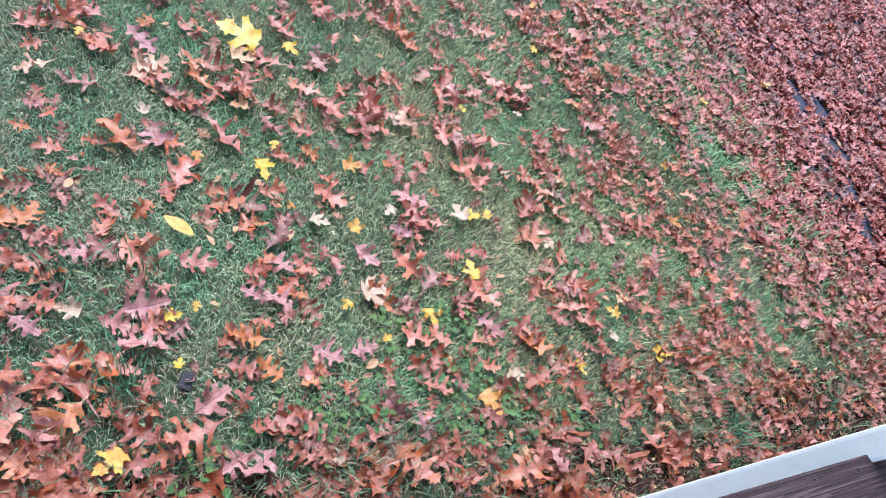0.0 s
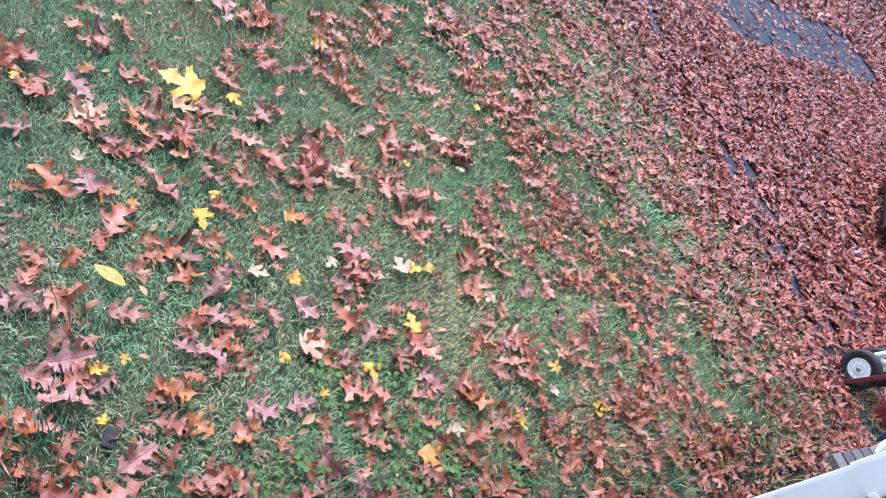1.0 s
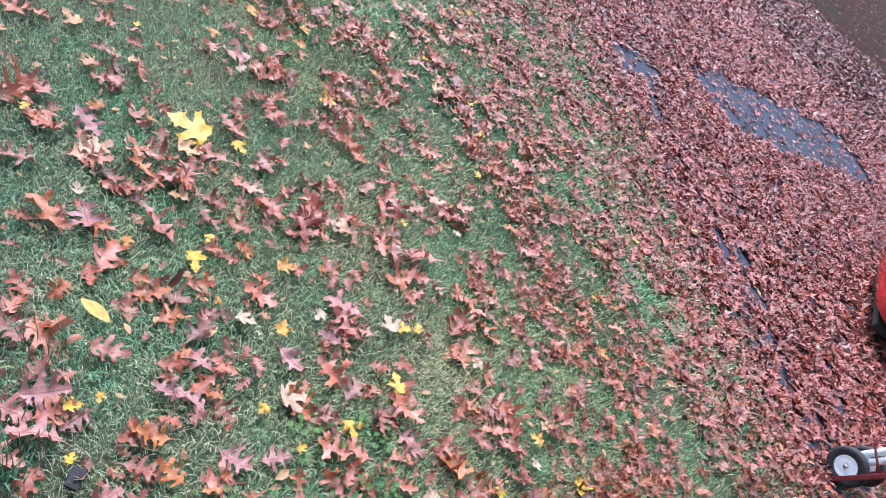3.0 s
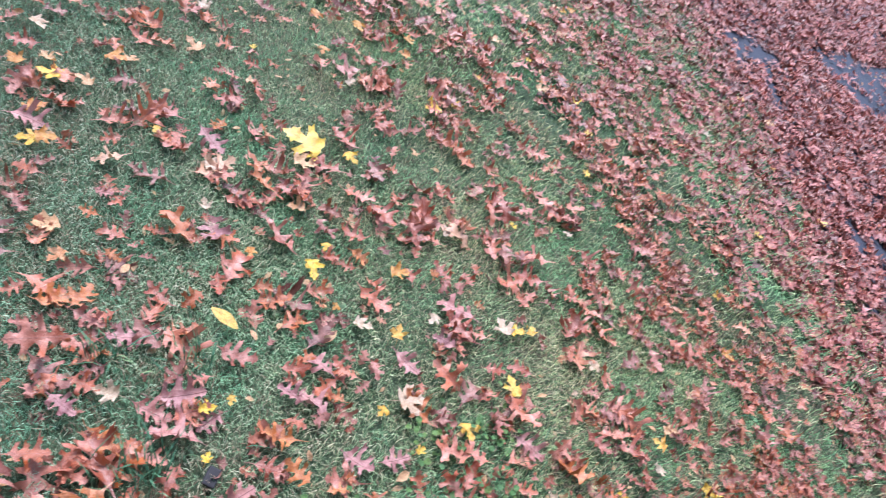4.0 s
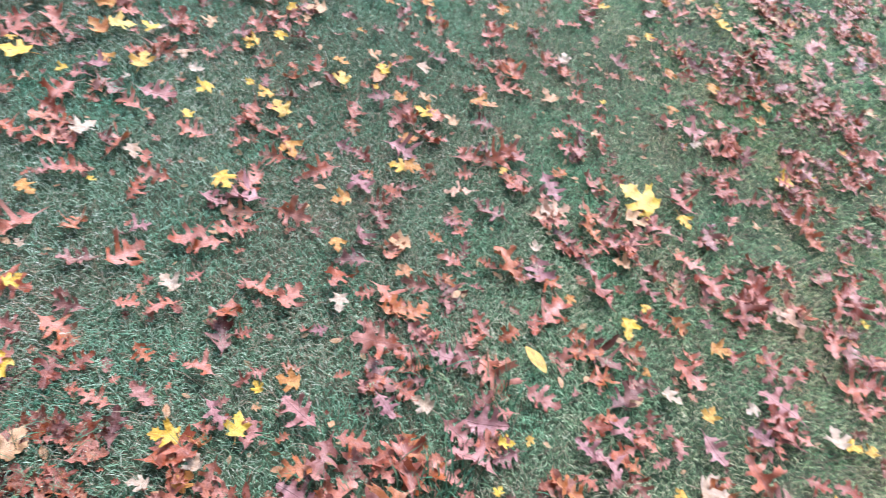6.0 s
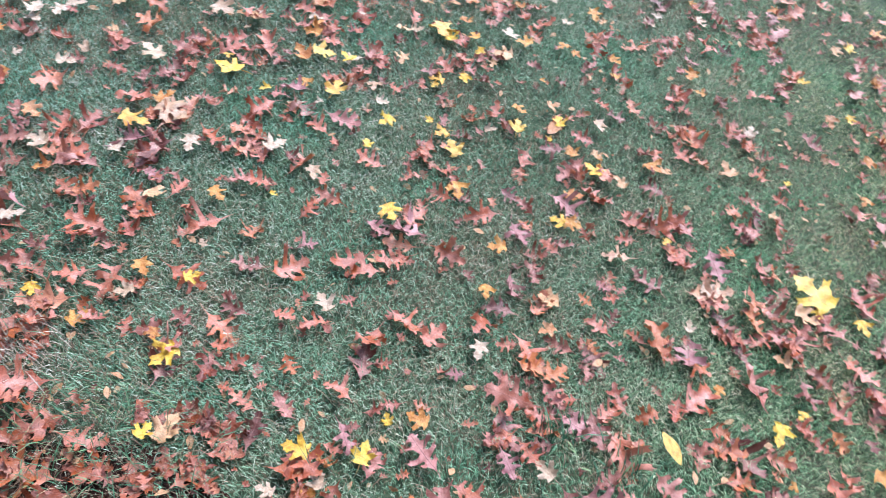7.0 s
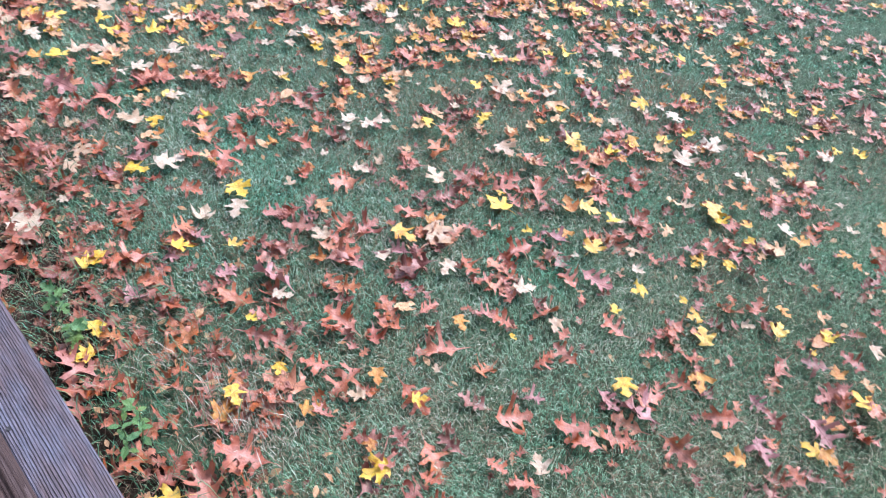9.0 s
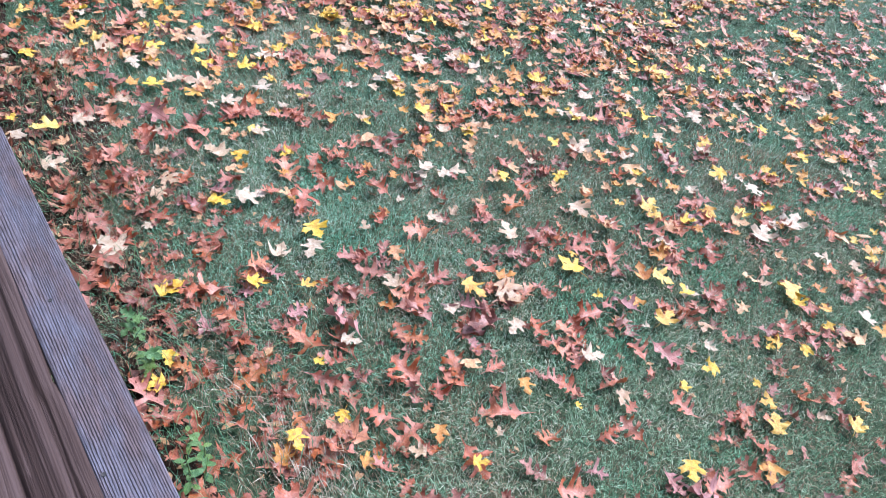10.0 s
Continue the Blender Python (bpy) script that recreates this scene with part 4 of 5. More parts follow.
crumbs = in_view(sprinkle(g, -3.5, 4.0, -2.5, 5.5, lambda x, y: 0.3 * crumb_thick(x, y), 150))
scatter("tan_leaf_crumbs", ovals, crumbs, g.uniform(0.01, 0.03, len(crumbs)), g.uniform(0.014, 0.042, len(crumbs)), 0.35, TAN, g, "broken bits of tan leaf in the grass", "leaves")


def maple_thick(x, y):
    """Yellow and pale leaves to the square metre: thickest far along the lawn below the maples."""
    x, y = field(x, y)
    return 0.8 + 7 * np.clip((0.3 - x) / 1.0, 0, 1) * np.clip((y + 0.5) / 1.0, 0, 1) * np.clip((5.5 - y) / 2, 0, 1) + 110 * np.clip((-x - 1.0) / 1.3, 0, 1) * np.clip((1.4 - y) / 2.4, 0, 1) + 3 * np.clip((3 - y) / 3, 0, 1)


for name, shapes, mat, share, label in (
        ("yellow_maple_litter", maples, YELLOW, 0.42, "small yellow maple leaves scattered on the lawn"), ("pale_maple_litter", maples, CREAM, 0.36, "pale cream maple leaves scattered on the lawn"),
        ("tan_leaf_litter", [*ovals, *maples], TAN, 0.8, "small tan leaves scattered on the lawn"), ("orange_maple_litter", maples, ORANGE, 0.7, "orange maple leaves scattered on the lawn")):
    spots = in_view(sprinkle(g, -7.5, 4.5, -5.0, 6.0, lambda x, y: share * maple_thick(x, y) * overlooked(x, y), 125))
    spots = spots[apart_from_laid(spots, 0.04)]
    scatter(name, shapes, spots, g.uniform(0.03, 0.05, len(spots)), np.clip(g.normal(0.064, 0.016, len(spots)), 0.03, 0.11), 0.13, mat, g, label, "leaves")


# ---- grass ----
def grass(name, places, length, width, lean, g, label, mat, combed=0.0):
    """Blades of grass, each a tapered sliver, leaning every way or combed over one way."""
    n = len(places)
    flow = 3.0 * wave(places[:, 0], places[:, 1], 2.0, 44)
    yaw = np.where(g.uniform(size=n) < combed, flow + g.normal(0, 0.5, n), g.uniform(0, 6.28, n))
    tip_lean, hgt = g.uniform(0.25, 1.0, n) * lean, np.clip(g.normal(1, 0.4, n), 0.3, 2.4) * length
    d, s = np.c_[np.cos(yaw), np.sin(yaw), 0 * yaw], np.c_[-np.sin(yaw), np.cos(yaw), 0 * yaw] * (width * g.uniform(0.6, 1.4, n))[:, None]
    root = np.c_[places, g.uniform(0, 0.008, n)]
    up = np.array([0, 0, 1.0])
    m = root + d * (hgt * tip_lean * 0.5)[:, None] + up * (hgt * np.sqrt(1 - (0.85 * tip_lean) ** 2) * 0.62)[:, None]
    tip = root + d * (hgt * tip_lean * 1.1)[:, None] + up * (hgt * np.sqrt(1 - (0.95 * tip_lean) ** 2) * 0.9)[:, None]
    v = np.stack([root - s, m + s, m - s, tip], 1).reshape(-1, 3)
    tri = np.array([(0, 1, 2), (2, 1, 3)])
    me = mesh_of(name, v, (tri[None] + 4 * np.arange(n)[:, None, None]).reshape(-1, 3), mat, smooth=False)
    return tagged(new(name, me), label, "grass", kind="stuff")


def grass_density(x, y):
    d = to_drive(x, y)
    by_rail = np.clip((0.02 - past_rail(x, y)) / 0.35, 0.2, 1)
    return np.clip(1.0 + 0.4 * wave(x, y, 5, 31), 0.5, 1.5) * np.clip((-0.2 - d) / 1.5, 0, 1) * by_rail


spots = in_view(sprinkle(g, -2.6, 2.2, -2.0, 3.2, lambda x, y: 27000 * (overlooked(x, y) > 0.5) * grass_density(x, y), 45000))
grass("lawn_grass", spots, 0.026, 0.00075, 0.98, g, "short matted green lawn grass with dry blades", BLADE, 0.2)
def outer_lawn(x, y):
    """The lawn beyond the thickly built stretch, as far as the walk shows it."""
    return ((x < -2.6) | (y < -2.0) | (x > 2.2)) * overlooked(x, y)


spots = in_view(sprinkle(g, -6.6, 4.0, -3.6, 3.2, lambda x, y: 6200 * outer_lawn(x, y) * grass_density(x, y), 13500))
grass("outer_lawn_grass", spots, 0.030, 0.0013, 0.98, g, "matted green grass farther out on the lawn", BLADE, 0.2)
spots = in_view(sprinkle(g, -5.0, 3.6, 3.2, 6.9, lambda x, y: 6500 * grass_density(x, y) * drive_stretch(x, y), 9800))
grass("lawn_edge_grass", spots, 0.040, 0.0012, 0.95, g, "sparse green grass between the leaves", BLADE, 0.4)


def beside_rail(x, y):
    return np.clip((past_rail(x, y) + 0.62) / 0.4, 0, 1) * np.clip(0.6 + 0.6 * wave(x, y, 6, 36), 0.1, 1.2)


spots = in_view(sprinkle(g, -2.4, 4.0, -2.6, 5.0, lambda x, y: 2600 * beside_rail(x, y), 3200))
grass("rough_grass", spots, 0.075, 0.0011, 0.98, g, "longer rank grass along the foot of the rail", LONG_GREEN, 0.3)
spots = in_view(sprinkle(g, -2.4, 4.0, -2.6, 5.0, lambda x, y: 800 * beside_rail(x, y), 1000))
grass("rank_straw", spots, 0.085, 0.0007, 1.0, g, "dead straw-coloured stalks along the foot of the rail", THATCH, 0.3)


spots = in_view(sprinkle(g, -2.8, 2.6, -2.2, 3.6, lambda x, y: 6500 * (overlooked(x, y) > 0.5) * np.clip(1 + 0.6 * wave(x, y, 4, 33), 0.3, 1.8), 11800))
grass("dead_thatch", spots, 0.036, 0.0007, 1.0, g, "dead brown grass stalks lying in the lawn", THATCH, 0.3)


def tufts(name, places, count, spread, length, width, mat, label):
    at = np.repeat(np.array(places), count, 0) + g.normal(0, spread, (len(places) * count, 2))
    return grass(name, at, length, width, 0.98, g, label, mat, 0.6)


tufts("straw_tufts", [(-0.20, -0.31), (-0.35, -0.54), (-0.20, -0.25), (-0.24, -0.17), (-0.27, -0.37), (1.07, 1.39)], 75, 0.05, 0.07, 0.0009, STRAW, "pale dead grass stalks bent over beside the rail")
tufts("green_tufts", [(0.49, 1.00), (0.15, 1.14), (0.28, 1.30), (1.56, 2.91), (2.07, 2.43), (-0.57, -0.65), (2.05, 3.91), (2.04, 2.43), (2.41, 2.98), (0.48, 1.04)], 34, 0.035, 0.10, 0.0020, LONG_GREEN, "long green grass tufts standing out of the lawn")

edge_spots = sprinkle(g, -3.0, 3.2, 2.2, 6.8, lambda x, y: 5.0 * ((to_drive(x, y) > -2.6) & (to_drive(x, y) < -0.15) & (past_rail(x, y) < -0.1)), 5)
tufts("edge_tufts", edge_spots, 60, 0.06, 0.07, 0.0016, LONG_GREEN, "fresh green grass tufts pushing through the leaves")

# ---- clover and seedlings ----
round_leaf = [leaf_shape([(0.0, 0.02), (0.10, 0.28), (0.35, 0.46), (0.65, 0.46), (0.9, 0.26), (1.0, 0.0)], 200 + k, roll=0.8, bow=0.4, stalk=False) for k in range(4)]
clover = np.repeat(np.array([(0.96, 1.95), (1.00, 1.49), (1.20, 1.64), (1.30, 1.81), (0.88, 1.75), (1.50, 1.94), (0.91, 1.35), (0.78, 1.00), (1.13, 1.80)]), 46, 0)
clover = clover + g.normal(0, 0.055, clover.shape)
scatter("clover", round_leaf, clover, g.uniform(0.02, 0.05, len(clover)), g.uniform(0.012, 0.024, len(clover)), 0.3, GREEN_LEAF, g, "low dark green clover patches in the lawn", "clover")


def seedling(x, y, tall, leaf, shapes, seed, label):
    """A small weed: a stem and its leaves."""
    g = np.random.default_rng(seed)
    weed = tagged(new("seedling"), label, "weed", "weeds by the rail")
    weed.matrix_world = pose(x, y, 0.0, 0, 0, g.uniform(0, 360))
    part("stem", tube([(0, 0, 0), (0.01, 0.0, tall * 0.5), (0.0, 0.015, tall)], [0.003, 0.0022, 0.0012], 5), STALK, weed)
    for k in range(5):
        a, z = k * 2.4, tall * (0.45 + 0.55 * k / 4)
        v, tri, uv = shapes[k % len(shapes)]
        ob = new("leaf", mesh_of("leaf", v + np.array([0.45, 0, 0]), tri, GREEN_LEAF, uv))
        ob.parent = weed
        ob.matrix_basis = pose(0.004, 0, z, g.uniform(-15, 15), g.uniform(-5, 25), math.degrees(a)) @ Matrix.Scale(leaf * g.uniform(0.7, 1.2), 4)
    return weed


for k, (x, y) in enumerate([(-0.42, -0.95), (-0.33, -0.83), (-0.14, -0.55), (-0.10, -0.52), (-0.08, -0.56), (-0.05, -0.52), (-0.16, -0.60)]):
    if k < 2:
        seedling(x, y, 0.11, 0.055, maples, 400 + k, "green maple seedling growing beside the rail")
    else:
        seedling(x, y, 0.10, 0.035, ovals, 400 + k, "yellow-green weed seedling beside the rail")
chip = part("slate_chip", box((0.035, 0.05, 0.014), (0, 0, 0.03), 0.004), RUBBER)
chip.matrix_world = pose(0.56, 1.16, 0.0, 8, 12, 30)
tagged(chip, "small dark slate chip in the grass", "stone")

# ---- timber rail ----
rail = tagged(new("deck_rail"), "weathered grey and brown timber deck railing", "railing")
rail.matrix_world = pose(*on_rail(0.7, 0.0, 0.0), 0, 0, RAIL_TURN)
# local x runs along the rail, local y towards the lawn
askew = pose(-1.425, -0.230, 0, 0, 0, 1.0) @ pose(1.425, 0.230, 0)
part("cap_board", box((4.65, 0.087, 0.038), (-1.425, -0.230, 0.831), 0.006, segments=3), CAP_WOOD, rail, "weathered grey cap board with raised grain").matrix_basis = askew
part("cap_board", box((2.84, 0.19, 0.038), (2.33, -0.291, 0.831), 0.005), DARK_WOOD, rail, "dark brown cap board with raised grain")
for x, y in ((-1.155, -0.2305), (-0.80, -0.252), (1.62, -0.214), (1.78, -0.222)):
    part("knot", lathe([(0.0003, 0.0), (0.0035, 0.0005), (0.003, -0.003), (0.0003, -0.004)], 12), RUBBER, rail, "dark round knot").matrix_basis = pose(x, y, 0.8515, 0, -90, 0)


def worn_board(x0, x1, profile, gap, seed):
    """A board along x with a rounded, worn top: its section swept along, pulled back by gap(x) on the cap's side."""
    g = np.random.default_rng(seed)
    bm, rings = bmesh.new(), []
    ys, zs = np.array(profile).T
    fine = np.linspace(0, len(ys) - 1, 5 * (len(ys) - 1) + 1)
    for k in range(121):
        x = x0 + (x1 - x0) * k / 120
        y, z = np.interp(fine, range(len(ys)), ys), np.interp(fine, range(len(zs)), zs)
        z = np.convolve(np.r_[z[0], z[0], z, z[-1], z[-1]], np.ones(5) / 5, "valid") + 0.0012 * np.sin(7 * x + 60 * y + seed) + 0.0008 * np.sin(19 * x - 140 * y)
        y = y - gap(x) * np.clip((y - ys.min()) / (ys.max() - ys.min()), 0, 1) ** 3
        ring = [(y[0], 0.70), *zip(y, z), (y[-1], 0.70)]
        rings.append([bm.verts.new((x, p, q)) for p, q in ring])
    n = len(rings[0])
    for a, c in zip(rings, rings[1:]):
        for k in range(n):
            bm.faces.new((a[k], a[(k + 1) % n], c[(k + 1) % n], c[k]))
    bm.faces.new(rings[0][::-1]), bm.faces.new(rings[-1])
    bmesh.ops.recalc_face_normals(bm, faces=bm.faces[:])
    return bm


part("side_board", worn_board(-3.74, 0.9, [(-0.2660, 0.845), (-0.277, 0.849), (-0.291, 0.850), (-0.303, 0.838), (-0.312, 0.846), (-0.320, 0.843), (-0.338, 0.829), (-0.352, 0.826), (-0.358, 0.815)],
                              lambda x: 0.013 * float(np.clip((-0.971 - x) / 0.012, 0, 1)) * math.exp(min(x + 0.971, 0) / 0.15), 3), BROWN_WOOD, rail, "worn brown stained board with rounded ridges", True).matrix_basis = askew
part("side_board", worn_board(-3.74, 0.9, [(-0.350, 0.806), (-0.365, 0.824), (-0.385, 0.831), (-0.43, 0.829), (-0.50, 0.831), (-0.508, 0.818)], lambda x: 0.0, 8), BROWN_WOOD, rail, "worn brown stained board", True).matrix_basis = askew
part("side_board", box((2.84, 0.036, 0.09), (2.33, -0.298, 0.757), 0.005), BROWN_WOOD, rail, "brown stained board on edge")
part("lower_board", box((7.5, 0.036, 0.09), (0, -0.31, 0.17), 0.005), BROWN_WOOD, rail)
for x in (-3.6, -1.2, 1.2, 3.65):
    part("post", box((0.088, 0.088, 0.765), (x, -0.375, 0.3825), 0.006), BROWN_WOOD, rail)
part("inner_board", box((7.5, 0.14, 0.036), (0, -0.405, 0.682), 0.005), BROWN_WOOD, rail, "brown stained flat board")
part("inner_board", box((7.5, 0.14, 0.036), (0, -0.60, 0.70), 0.005), BROWN_WOOD, rail, "brown stained flat board")

# ---- white downspout beside the rail ----
spout = tagged(new("downspout"), "white enamelled downspout with an overlapping joint", "downspout")
FACE, RISE = Vector((0.8130, -0.5766, -0.0805)), Vector((0.0657, -0.0466, 0.9968))
spout.matrix_world = Matrix.Translation(Vector((1.797, 1.852, 0.0)) + 0.018 * FACE) @ Matrix((FACE, RISE.cross(FACE), RISE)).transposed().to_4x4()


def ribbed(wide, deep, low, high):
    """A folded metal pipe with softly ribbed faces."""
    bm = bmesh.new()
    ring = []
    for k in range(40):
        a = 2 * math.pi * k / 40
        c, s = math.cos(a), math.sin(a)
        r = 1 / max(abs(c) ** 16 + abs(s) ** 16, 1e-9) ** (1 / 16)
        ring.append((c * r * wide / 2, s * r * deep / 2))
    lower, upper = ([bm.verts.new((x, y, z)) for x, y in ring] for z in (low, high))
    for k in range(40):
        bm.faces.new((lower[k], lower[(k + 1) % 40], upper[(k + 1) % 40], upper[k]))
    bm.faces.new(lower[::-1]), bm.faces.new(upper)
    return bm


JOINT = 1.02
part("lower_pipe", ribbed(0.070, 0.050, 0.03, JOINT + 0.05), WHITE_PAINT, spout)
part("upper_pipe", ribbed(0.080, 0.058, JOINT, JOINT + 1.6), WHITE_PAINT, spout)
part("strap", box((0.014, 0.060, 0.020), (0.036, 0, JOINT + 0.012), 0.002), WHITE_PAINT, spout)

# ---- grey pavers along the foot of the deck ----
for k in range(9):
    ob = part("paver", box((0.074, 0.12, 0.07), (0, 0, 0.03), 0.006), PAVER)
    ob.matrix_world = pose(2.80 + 0.0535 * k, 3.30 + 0.068 * k, 0.0, 0, 0, RAIL_TURN + 1.5 * math.sin(5 * k))
    tagged(ob, "grey concrete edging paver set in the ground", "paver", "pavers edging the drive")

# ---- red hand truck standing at the edge of the drive ----
truck = tagged(new("hand_truck"), "red steel hand truck leaning back, with black tyres", "hand truck")
# leaned back until its rails lie right in the camera's view
BASE = Matrix(((0.746, 0.606, 0.2746, 2.835), (-0.569, 0.795, -0.2092, 4.035), (-0.345, 0, 0.9385, -0.008), (0, 0, 0, 1))) @ Matrix.Scale(0.62, 4)


def stood(x, y, turn):
    return pose(x, y, 0.0, 0, 0, turn) @ Matrix.Scale(0.6, 4)

truck.matrix_world = BASE
# local x to the side, local y away from the lawn
part("rail", box((0.04, 0.024, 1.2), (0.0, -0.07, 0.61), 0.006), RED_PAINT, truck)
part("rail", box((0.05, 0.028, 1.2), (-0.02, 0.30, 0.61), 0.006), RED_PAINT, truck)
for z in (0.3, 0.62, 0.95):
    part("cross_bar", box((0.03, 0.36, 0.03), (-0.01, 0.115, z), 0.004), RED_PAINT, truck)
for z, wide in ((0.44, 0.30), (0.56, 0.33)):
    pts = [(0.0, -0.055, z), (-0.10, -0.055, z), (-wide + 0.05, -0.05, z + 0.01), (-wide, -0.03, z + 0.06), (-wide + 0.02, 0.0, z + 0.16), (-0.05, 0.02, z + 0.42)]
    part("rod", tube(pts, 0.011), RED_PAINT, truck, smooth=True)
part("toe_plate", box((0.30, 0.40, 0.012), (0.16, 0.115, 0.012), 0.003), RED_PAINT, truck)
part("axle", tube([(-0.09, -0.05, 0.172), (-0.09, 0.40, 0.172)], 0.012), STEEL, truck)
for y in (0.0, 0.33):
    wheel = part("wheel", lathe([(0.095, -0.03), (0.15, -0.042), (0.166, -0.034), (0.172, -0.012), (0.172, 0.012), (0.166, 0.034), (0.15, 0.042), (0.095, 0.03)]), RUBBER, truck, "black ribbed rubber tyre", True)
    wheel.matrix_basis = pose(-0.09, y, 0.172, 0, 0, 90)
    part("rim", lathe([(0.02, -0.036), (0.05, -0.022), (0.085, -0.024), (0.097, -0.034), (0.097, 0.034), (0.085, 0.024), (0.05, 0.022), (0.02, 0.036)]), WHITE_PAINT, wheel, "white painted steel rim", True)
    part("hub", lathe([(0.004, -0.05), (0.018, -0.048), (0.022, -0.03), (0.022, 0.03), (0.018, 0.048), (0.004, 0.05)], 16), STEEL, wheel, smooth=True)

pipes = tagged(new("plastic_pipes"), "two white plastic pipes leaning on the hand truck", "pipe")
pipes.matrix_world = BASE
for x in (-0.19, -0.12):
    part("pipe", tube([(x + 0.02, 0.16, 0.01), (x, 0.13, 0.40), (x - 0.10, 0.06, 1.25)], 0.03, 16), WHITE_PAINT, pipes, smooth=True)


def bin_of(name, mat, label, wide, deep, high, taper, m):
    """An open plastic bin with a rolled rim."""
    bm = bmesh.new()
    rings = []
    for z, k, inset in ((0, taper, 0), (high, 1, 0), (high + 0.012, 1.0, -0.02), (high, 1.0, -0.022), (high - 0.02, 1, 0.012), (0.02, taper, 0.012)):
        w, d = wide / 2 * k - inset, deep / 2 * k - inset
        ring = []
        for cx, cy in ((1, 1), (-1, 1), (-1, -1), (1, -1)):
            for a in range(4):
                q = math.atan2(cy, cx) + radians(-45 + 30 * a)
                ring.append(bm.verts.new((cx * (w - 0.04) + 0.04 * math.cos(q), cy * (d - 0.04) + 0.04 * math.sin(q), z)))
        rings.append(ring)
    for a, c in zip(rings, rings[1:]):
        for k in range(16):
            bm.faces.new((a[k], a[(k + 1) % 16], c[(k + 1) % 16], c[k]))
    bm.faces.new(rings[0][::-1]), bm.faces.new(rings[-1])
    ob = part(name, bm, mat)
    ob.matrix_world = m
    return tagged(ob, label, "bin")


bin_of("red_bin", RED_PLASTIC, "faded red plastic bin standing on the drive", 0.42, 0.36, 0.58, 0.86, stood(3.14, 3.98, -30))
bin_of("blue_bin", BLUE_PLASTIC, "dark blue plastic bin standing on the drive", 0.40, 0.34, 0.46, 0.85, stood(3.17, 3.78, -40))
bin_of("white_bucket", WHITE_PAINT, "white plastic bucket standing on the drive", 0.26, 0.26, 0.22, 0.85, stood(3.07, 3.62, -20))

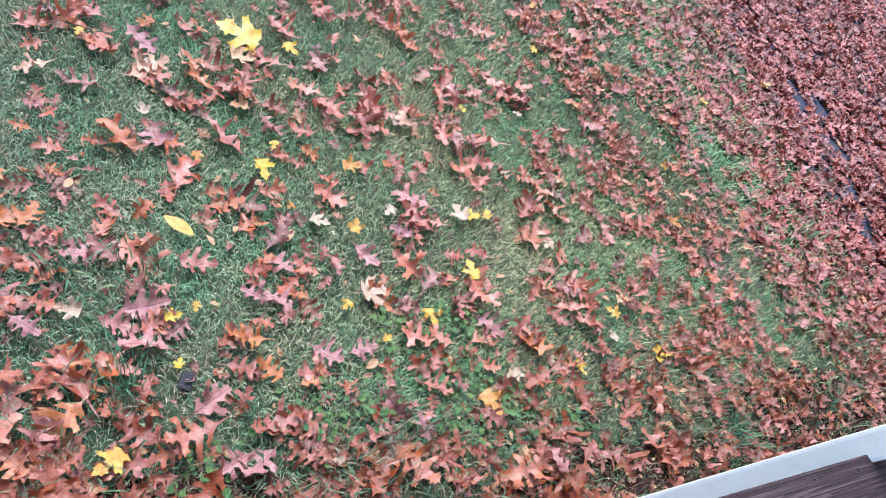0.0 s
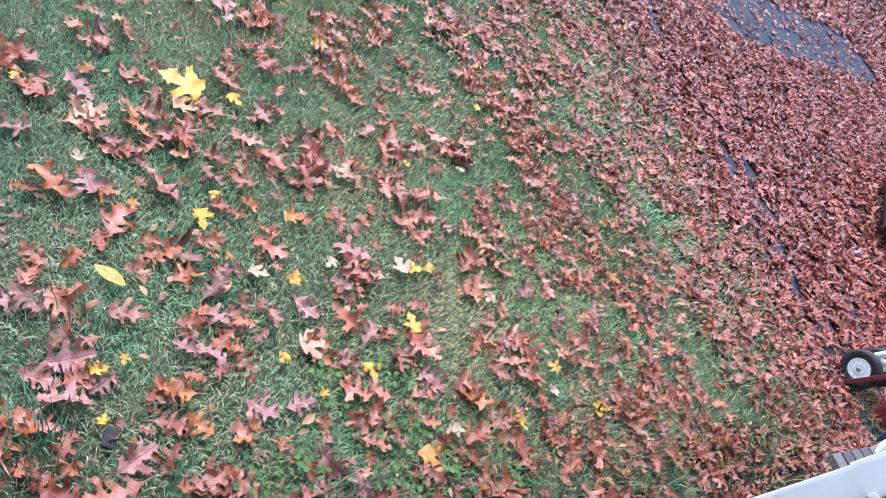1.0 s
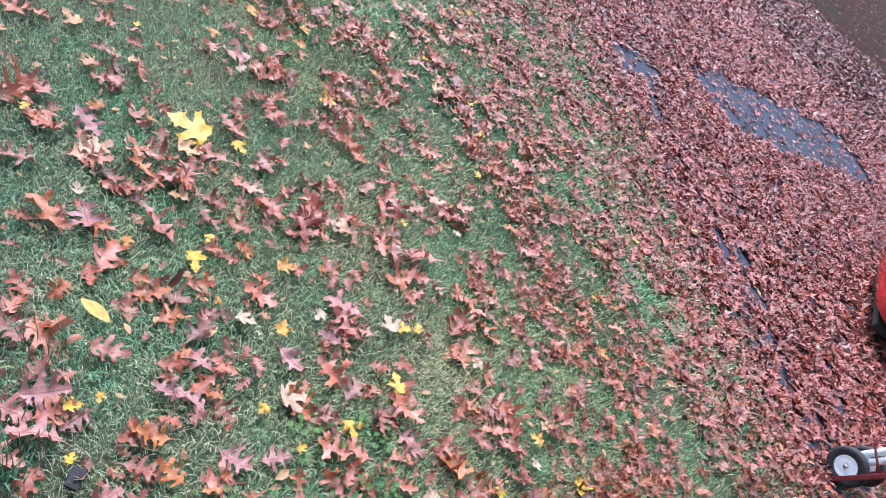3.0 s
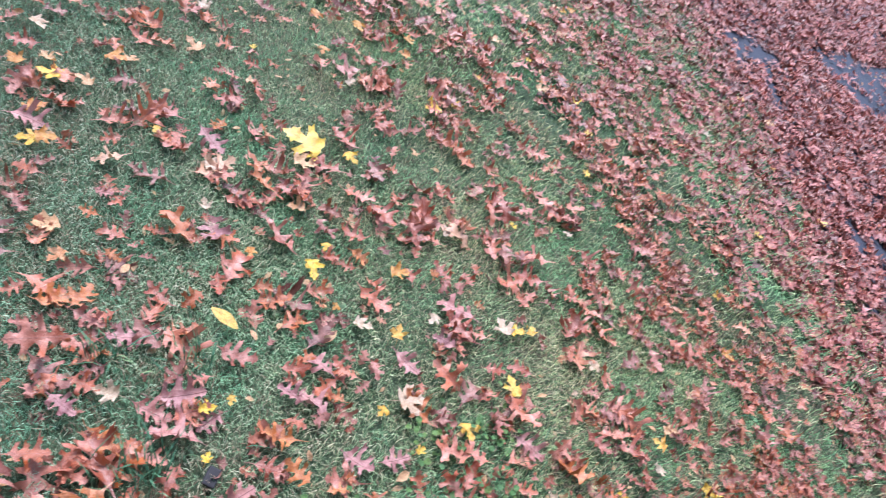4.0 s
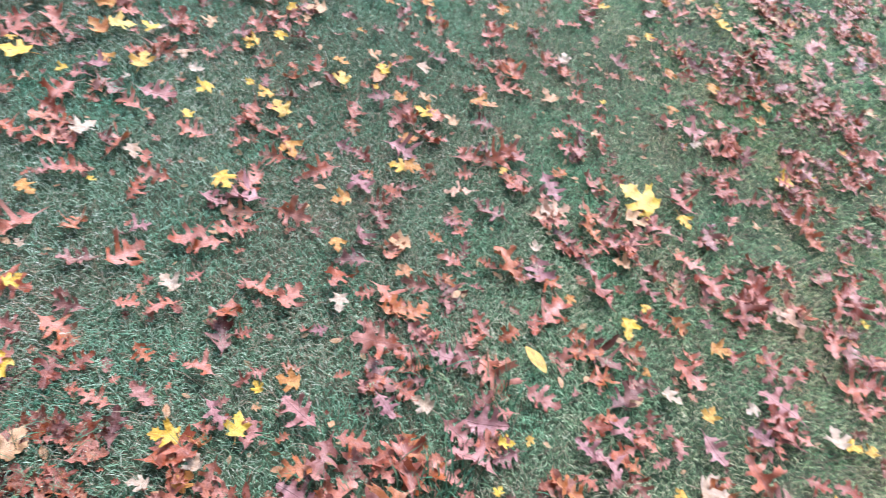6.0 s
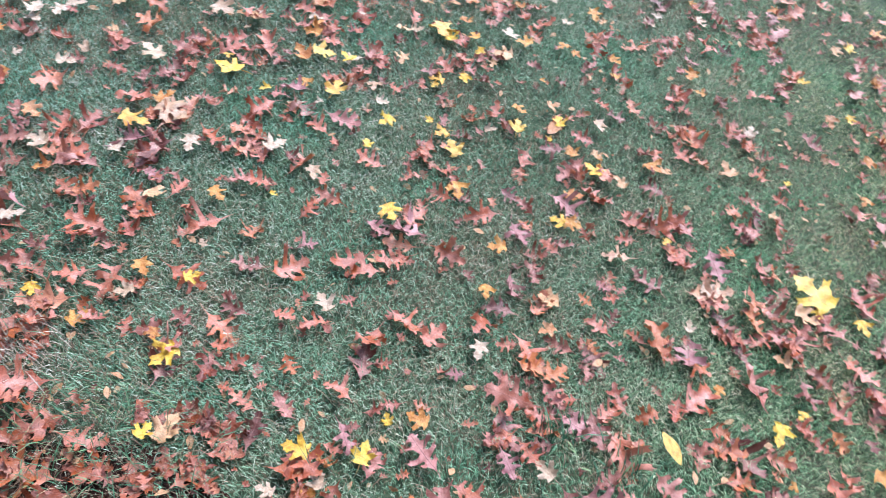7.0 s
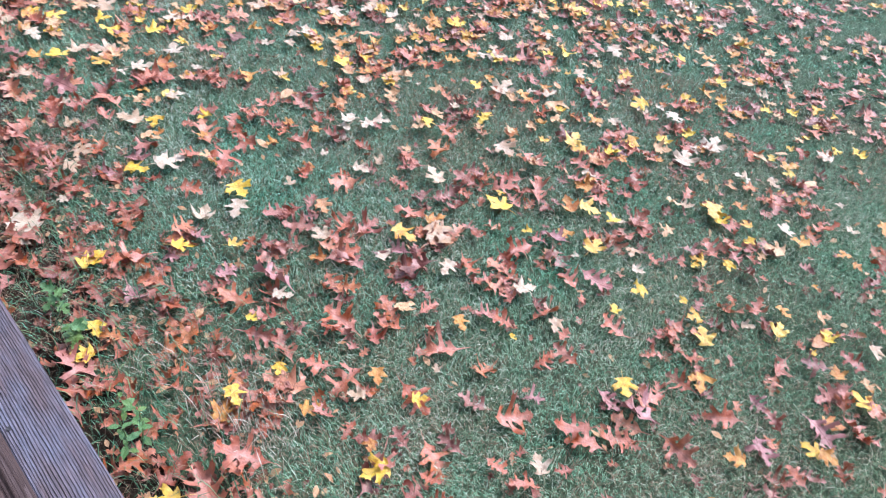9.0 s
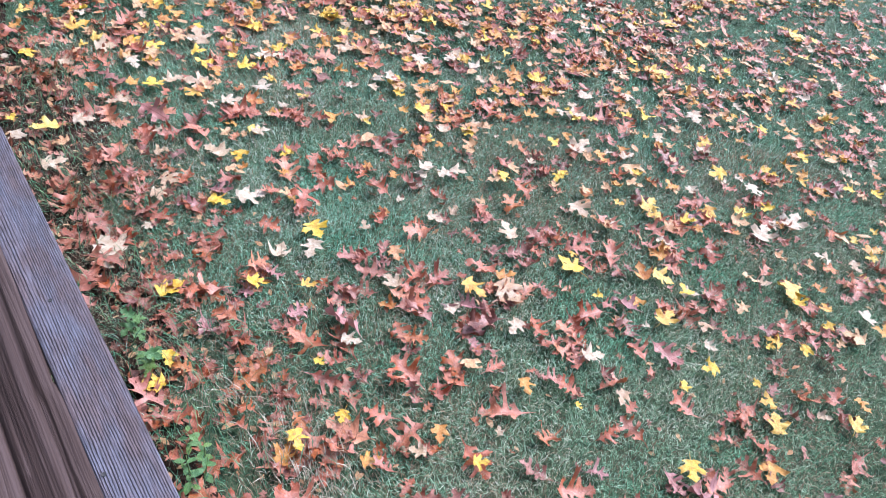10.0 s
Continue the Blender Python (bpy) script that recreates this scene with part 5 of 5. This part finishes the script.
# ---- red car on the drive ----
def car_at(m):
    car = tagged(new("car"), "red hatchback parked on the leafy driveway", "car")
    car.matrix_world = m
    # local x forwards, stations of (x, half width, low, shoulder, top)
    rows = [(2.12, 0.62, 0.16, 0.56, 0.64), (2.04, 0.80, 0.14, 0.64, 0.74), (1.85, 0.88, 0.14, 0.72, 0.82), (1.40, 0.90, 0.14, 0.78, 0.89), (0.85, 0.88, 0.14, 0.80, 0.95),
            (0.2, 0.88, 0.14, 0.86, 0.97), (-0.9, 0.88, 0.14, 0.90, 0.98), (-1.7, 0.86, 0.16, 0.92, 1.0), (-2.0, 0.80, 0.22, 0.90, 0.98), (-2.08, 0.70, 0.30, 0.80, 0.90)]
    bm = bmesh.new()
    rings = []
    for x, w, low, shoulder, top in rows:
        half = [(w * 0.86, low), (w, low + 0.12), (w, shoulder - 0.08), (w * 0.96, shoulder), (w * 0.80, top - 0.03), (w * 0.4, top)]
        rings.append([bm.verts.new((x, y, z)) for y, z in half + [(-y, z) for y, z in half[::-1]]])
    for a, c in zip(rings, rings[1:]):
        for k in range(12):
            bm.faces.new((a[k], a[(k + 1) % 12], c[(k + 1) % 12], c[k]))
    bm.faces.new(rings[0]), bm.faces.new(rings[-1][::-1])
    bmesh.ops.recalc_face_normals(bm, faces=bm.faces[:])
    body = part("body", bm, CAR_RED, car, "glossy red bodywork", True)
    sub = body.modifiers.new("round", "SUBSURF")
    sub.levels = sub.render_levels = 1
    bm = bmesh.new()
    rings = []
    for x, w, z in ((0.95, 0.72, 0.93), (0.25, 0.60, 1.38), (-0.4, 0.62, 1.46), (-1.3, 0.60, 1.42), (-1.95, 0.70, 0.97)):
        rings.append([bm.verts.new((x, y, q)) for y, q in ((w * 1.14, 0.92), (w, z), (-w, z), (-w * 1.14, 0.92))])
    for a, c in zip(rings, rings[1:]):
        for k in range(3):
            bm.faces.new((a[k], a[k + 1], c[k + 1], c[k]))
    bmesh.ops.recalc_face_normals(bm, faces=bm.faces[:])
    part("windows", bm, GLASS, car, "dark glass", True)
    part("roof", box((1.5, 1.18, 0.03), (-0.5, 0, 1.455), 0.014), CAR_RED, car)
    part("front_bumper", box((0.14, 1.30, 0.05), (1.95, 0, 0.125), 0.022, segments=3), BLACK_PLASTIC, car)
    for y in (0.45, -0.45):
        part("fog_lamp_recess", box((0.05, 0.20, 0.08), (2.10, y, 0.40), 0.02, segments=3), BLACK_PLASTIC, car, "dark fog lamp recess")
    part("grille", box((0.05, 0.80, 0.10), (2.11, 0, 0.50), 0.015), BLACK_PLASTIC, car)
    part("number_plate", box((0.02, 0.30, 0.08), (2.125, 0, 0.38), 0.004), WHITE_PAINT, car)
    for y in (0.60, -0.60):
        lamp = part("headlight", box((0.16, 0.28, 0.11), (1.97, y, 0.585), 0.04, (0, -20, -18 * np.sign(y)), segments=3), BLACK_PLASTIC, car, "dark headlight housing")
        part("lens", box((0.13, 0.20, 0.07), (2.0, y, 0.59), 0.03, (0, -20, -18 * np.sign(y)), segments=3), LAMP_GLASS, lamp)
        mirror = part("mirror", box((0.10, 0.20, 0.12), (0.75, y * 1.62, 1.0), 0.04, segments=3), CAR_RED, car)
    for x in (1.30, -1.30):
        for y in (0.78, -0.78):
            wheel = part("wheel", lathe([(0.19, -0.09), (0.29, -0.10), (0.31, -0.08), (0.31, 0.08), (0.29, 0.10), (0.19, 0.09)]), RUBBER, car, "black tyre", True)
            wheel.matrix_basis = pose(x, y, 0.31, 0, 0, 90)
            part("rim", lathe([(0.03, -0.07), (0.12, -0.05), (0.19, -0.085), (0.19, 0.085), (0.12, 0.05), (0.03, 0.07)], 20), STEEL, wheel, smooth=True)
    return car


car_at(pose(5.00, 6.56, 0.006, 0, 0, 178))
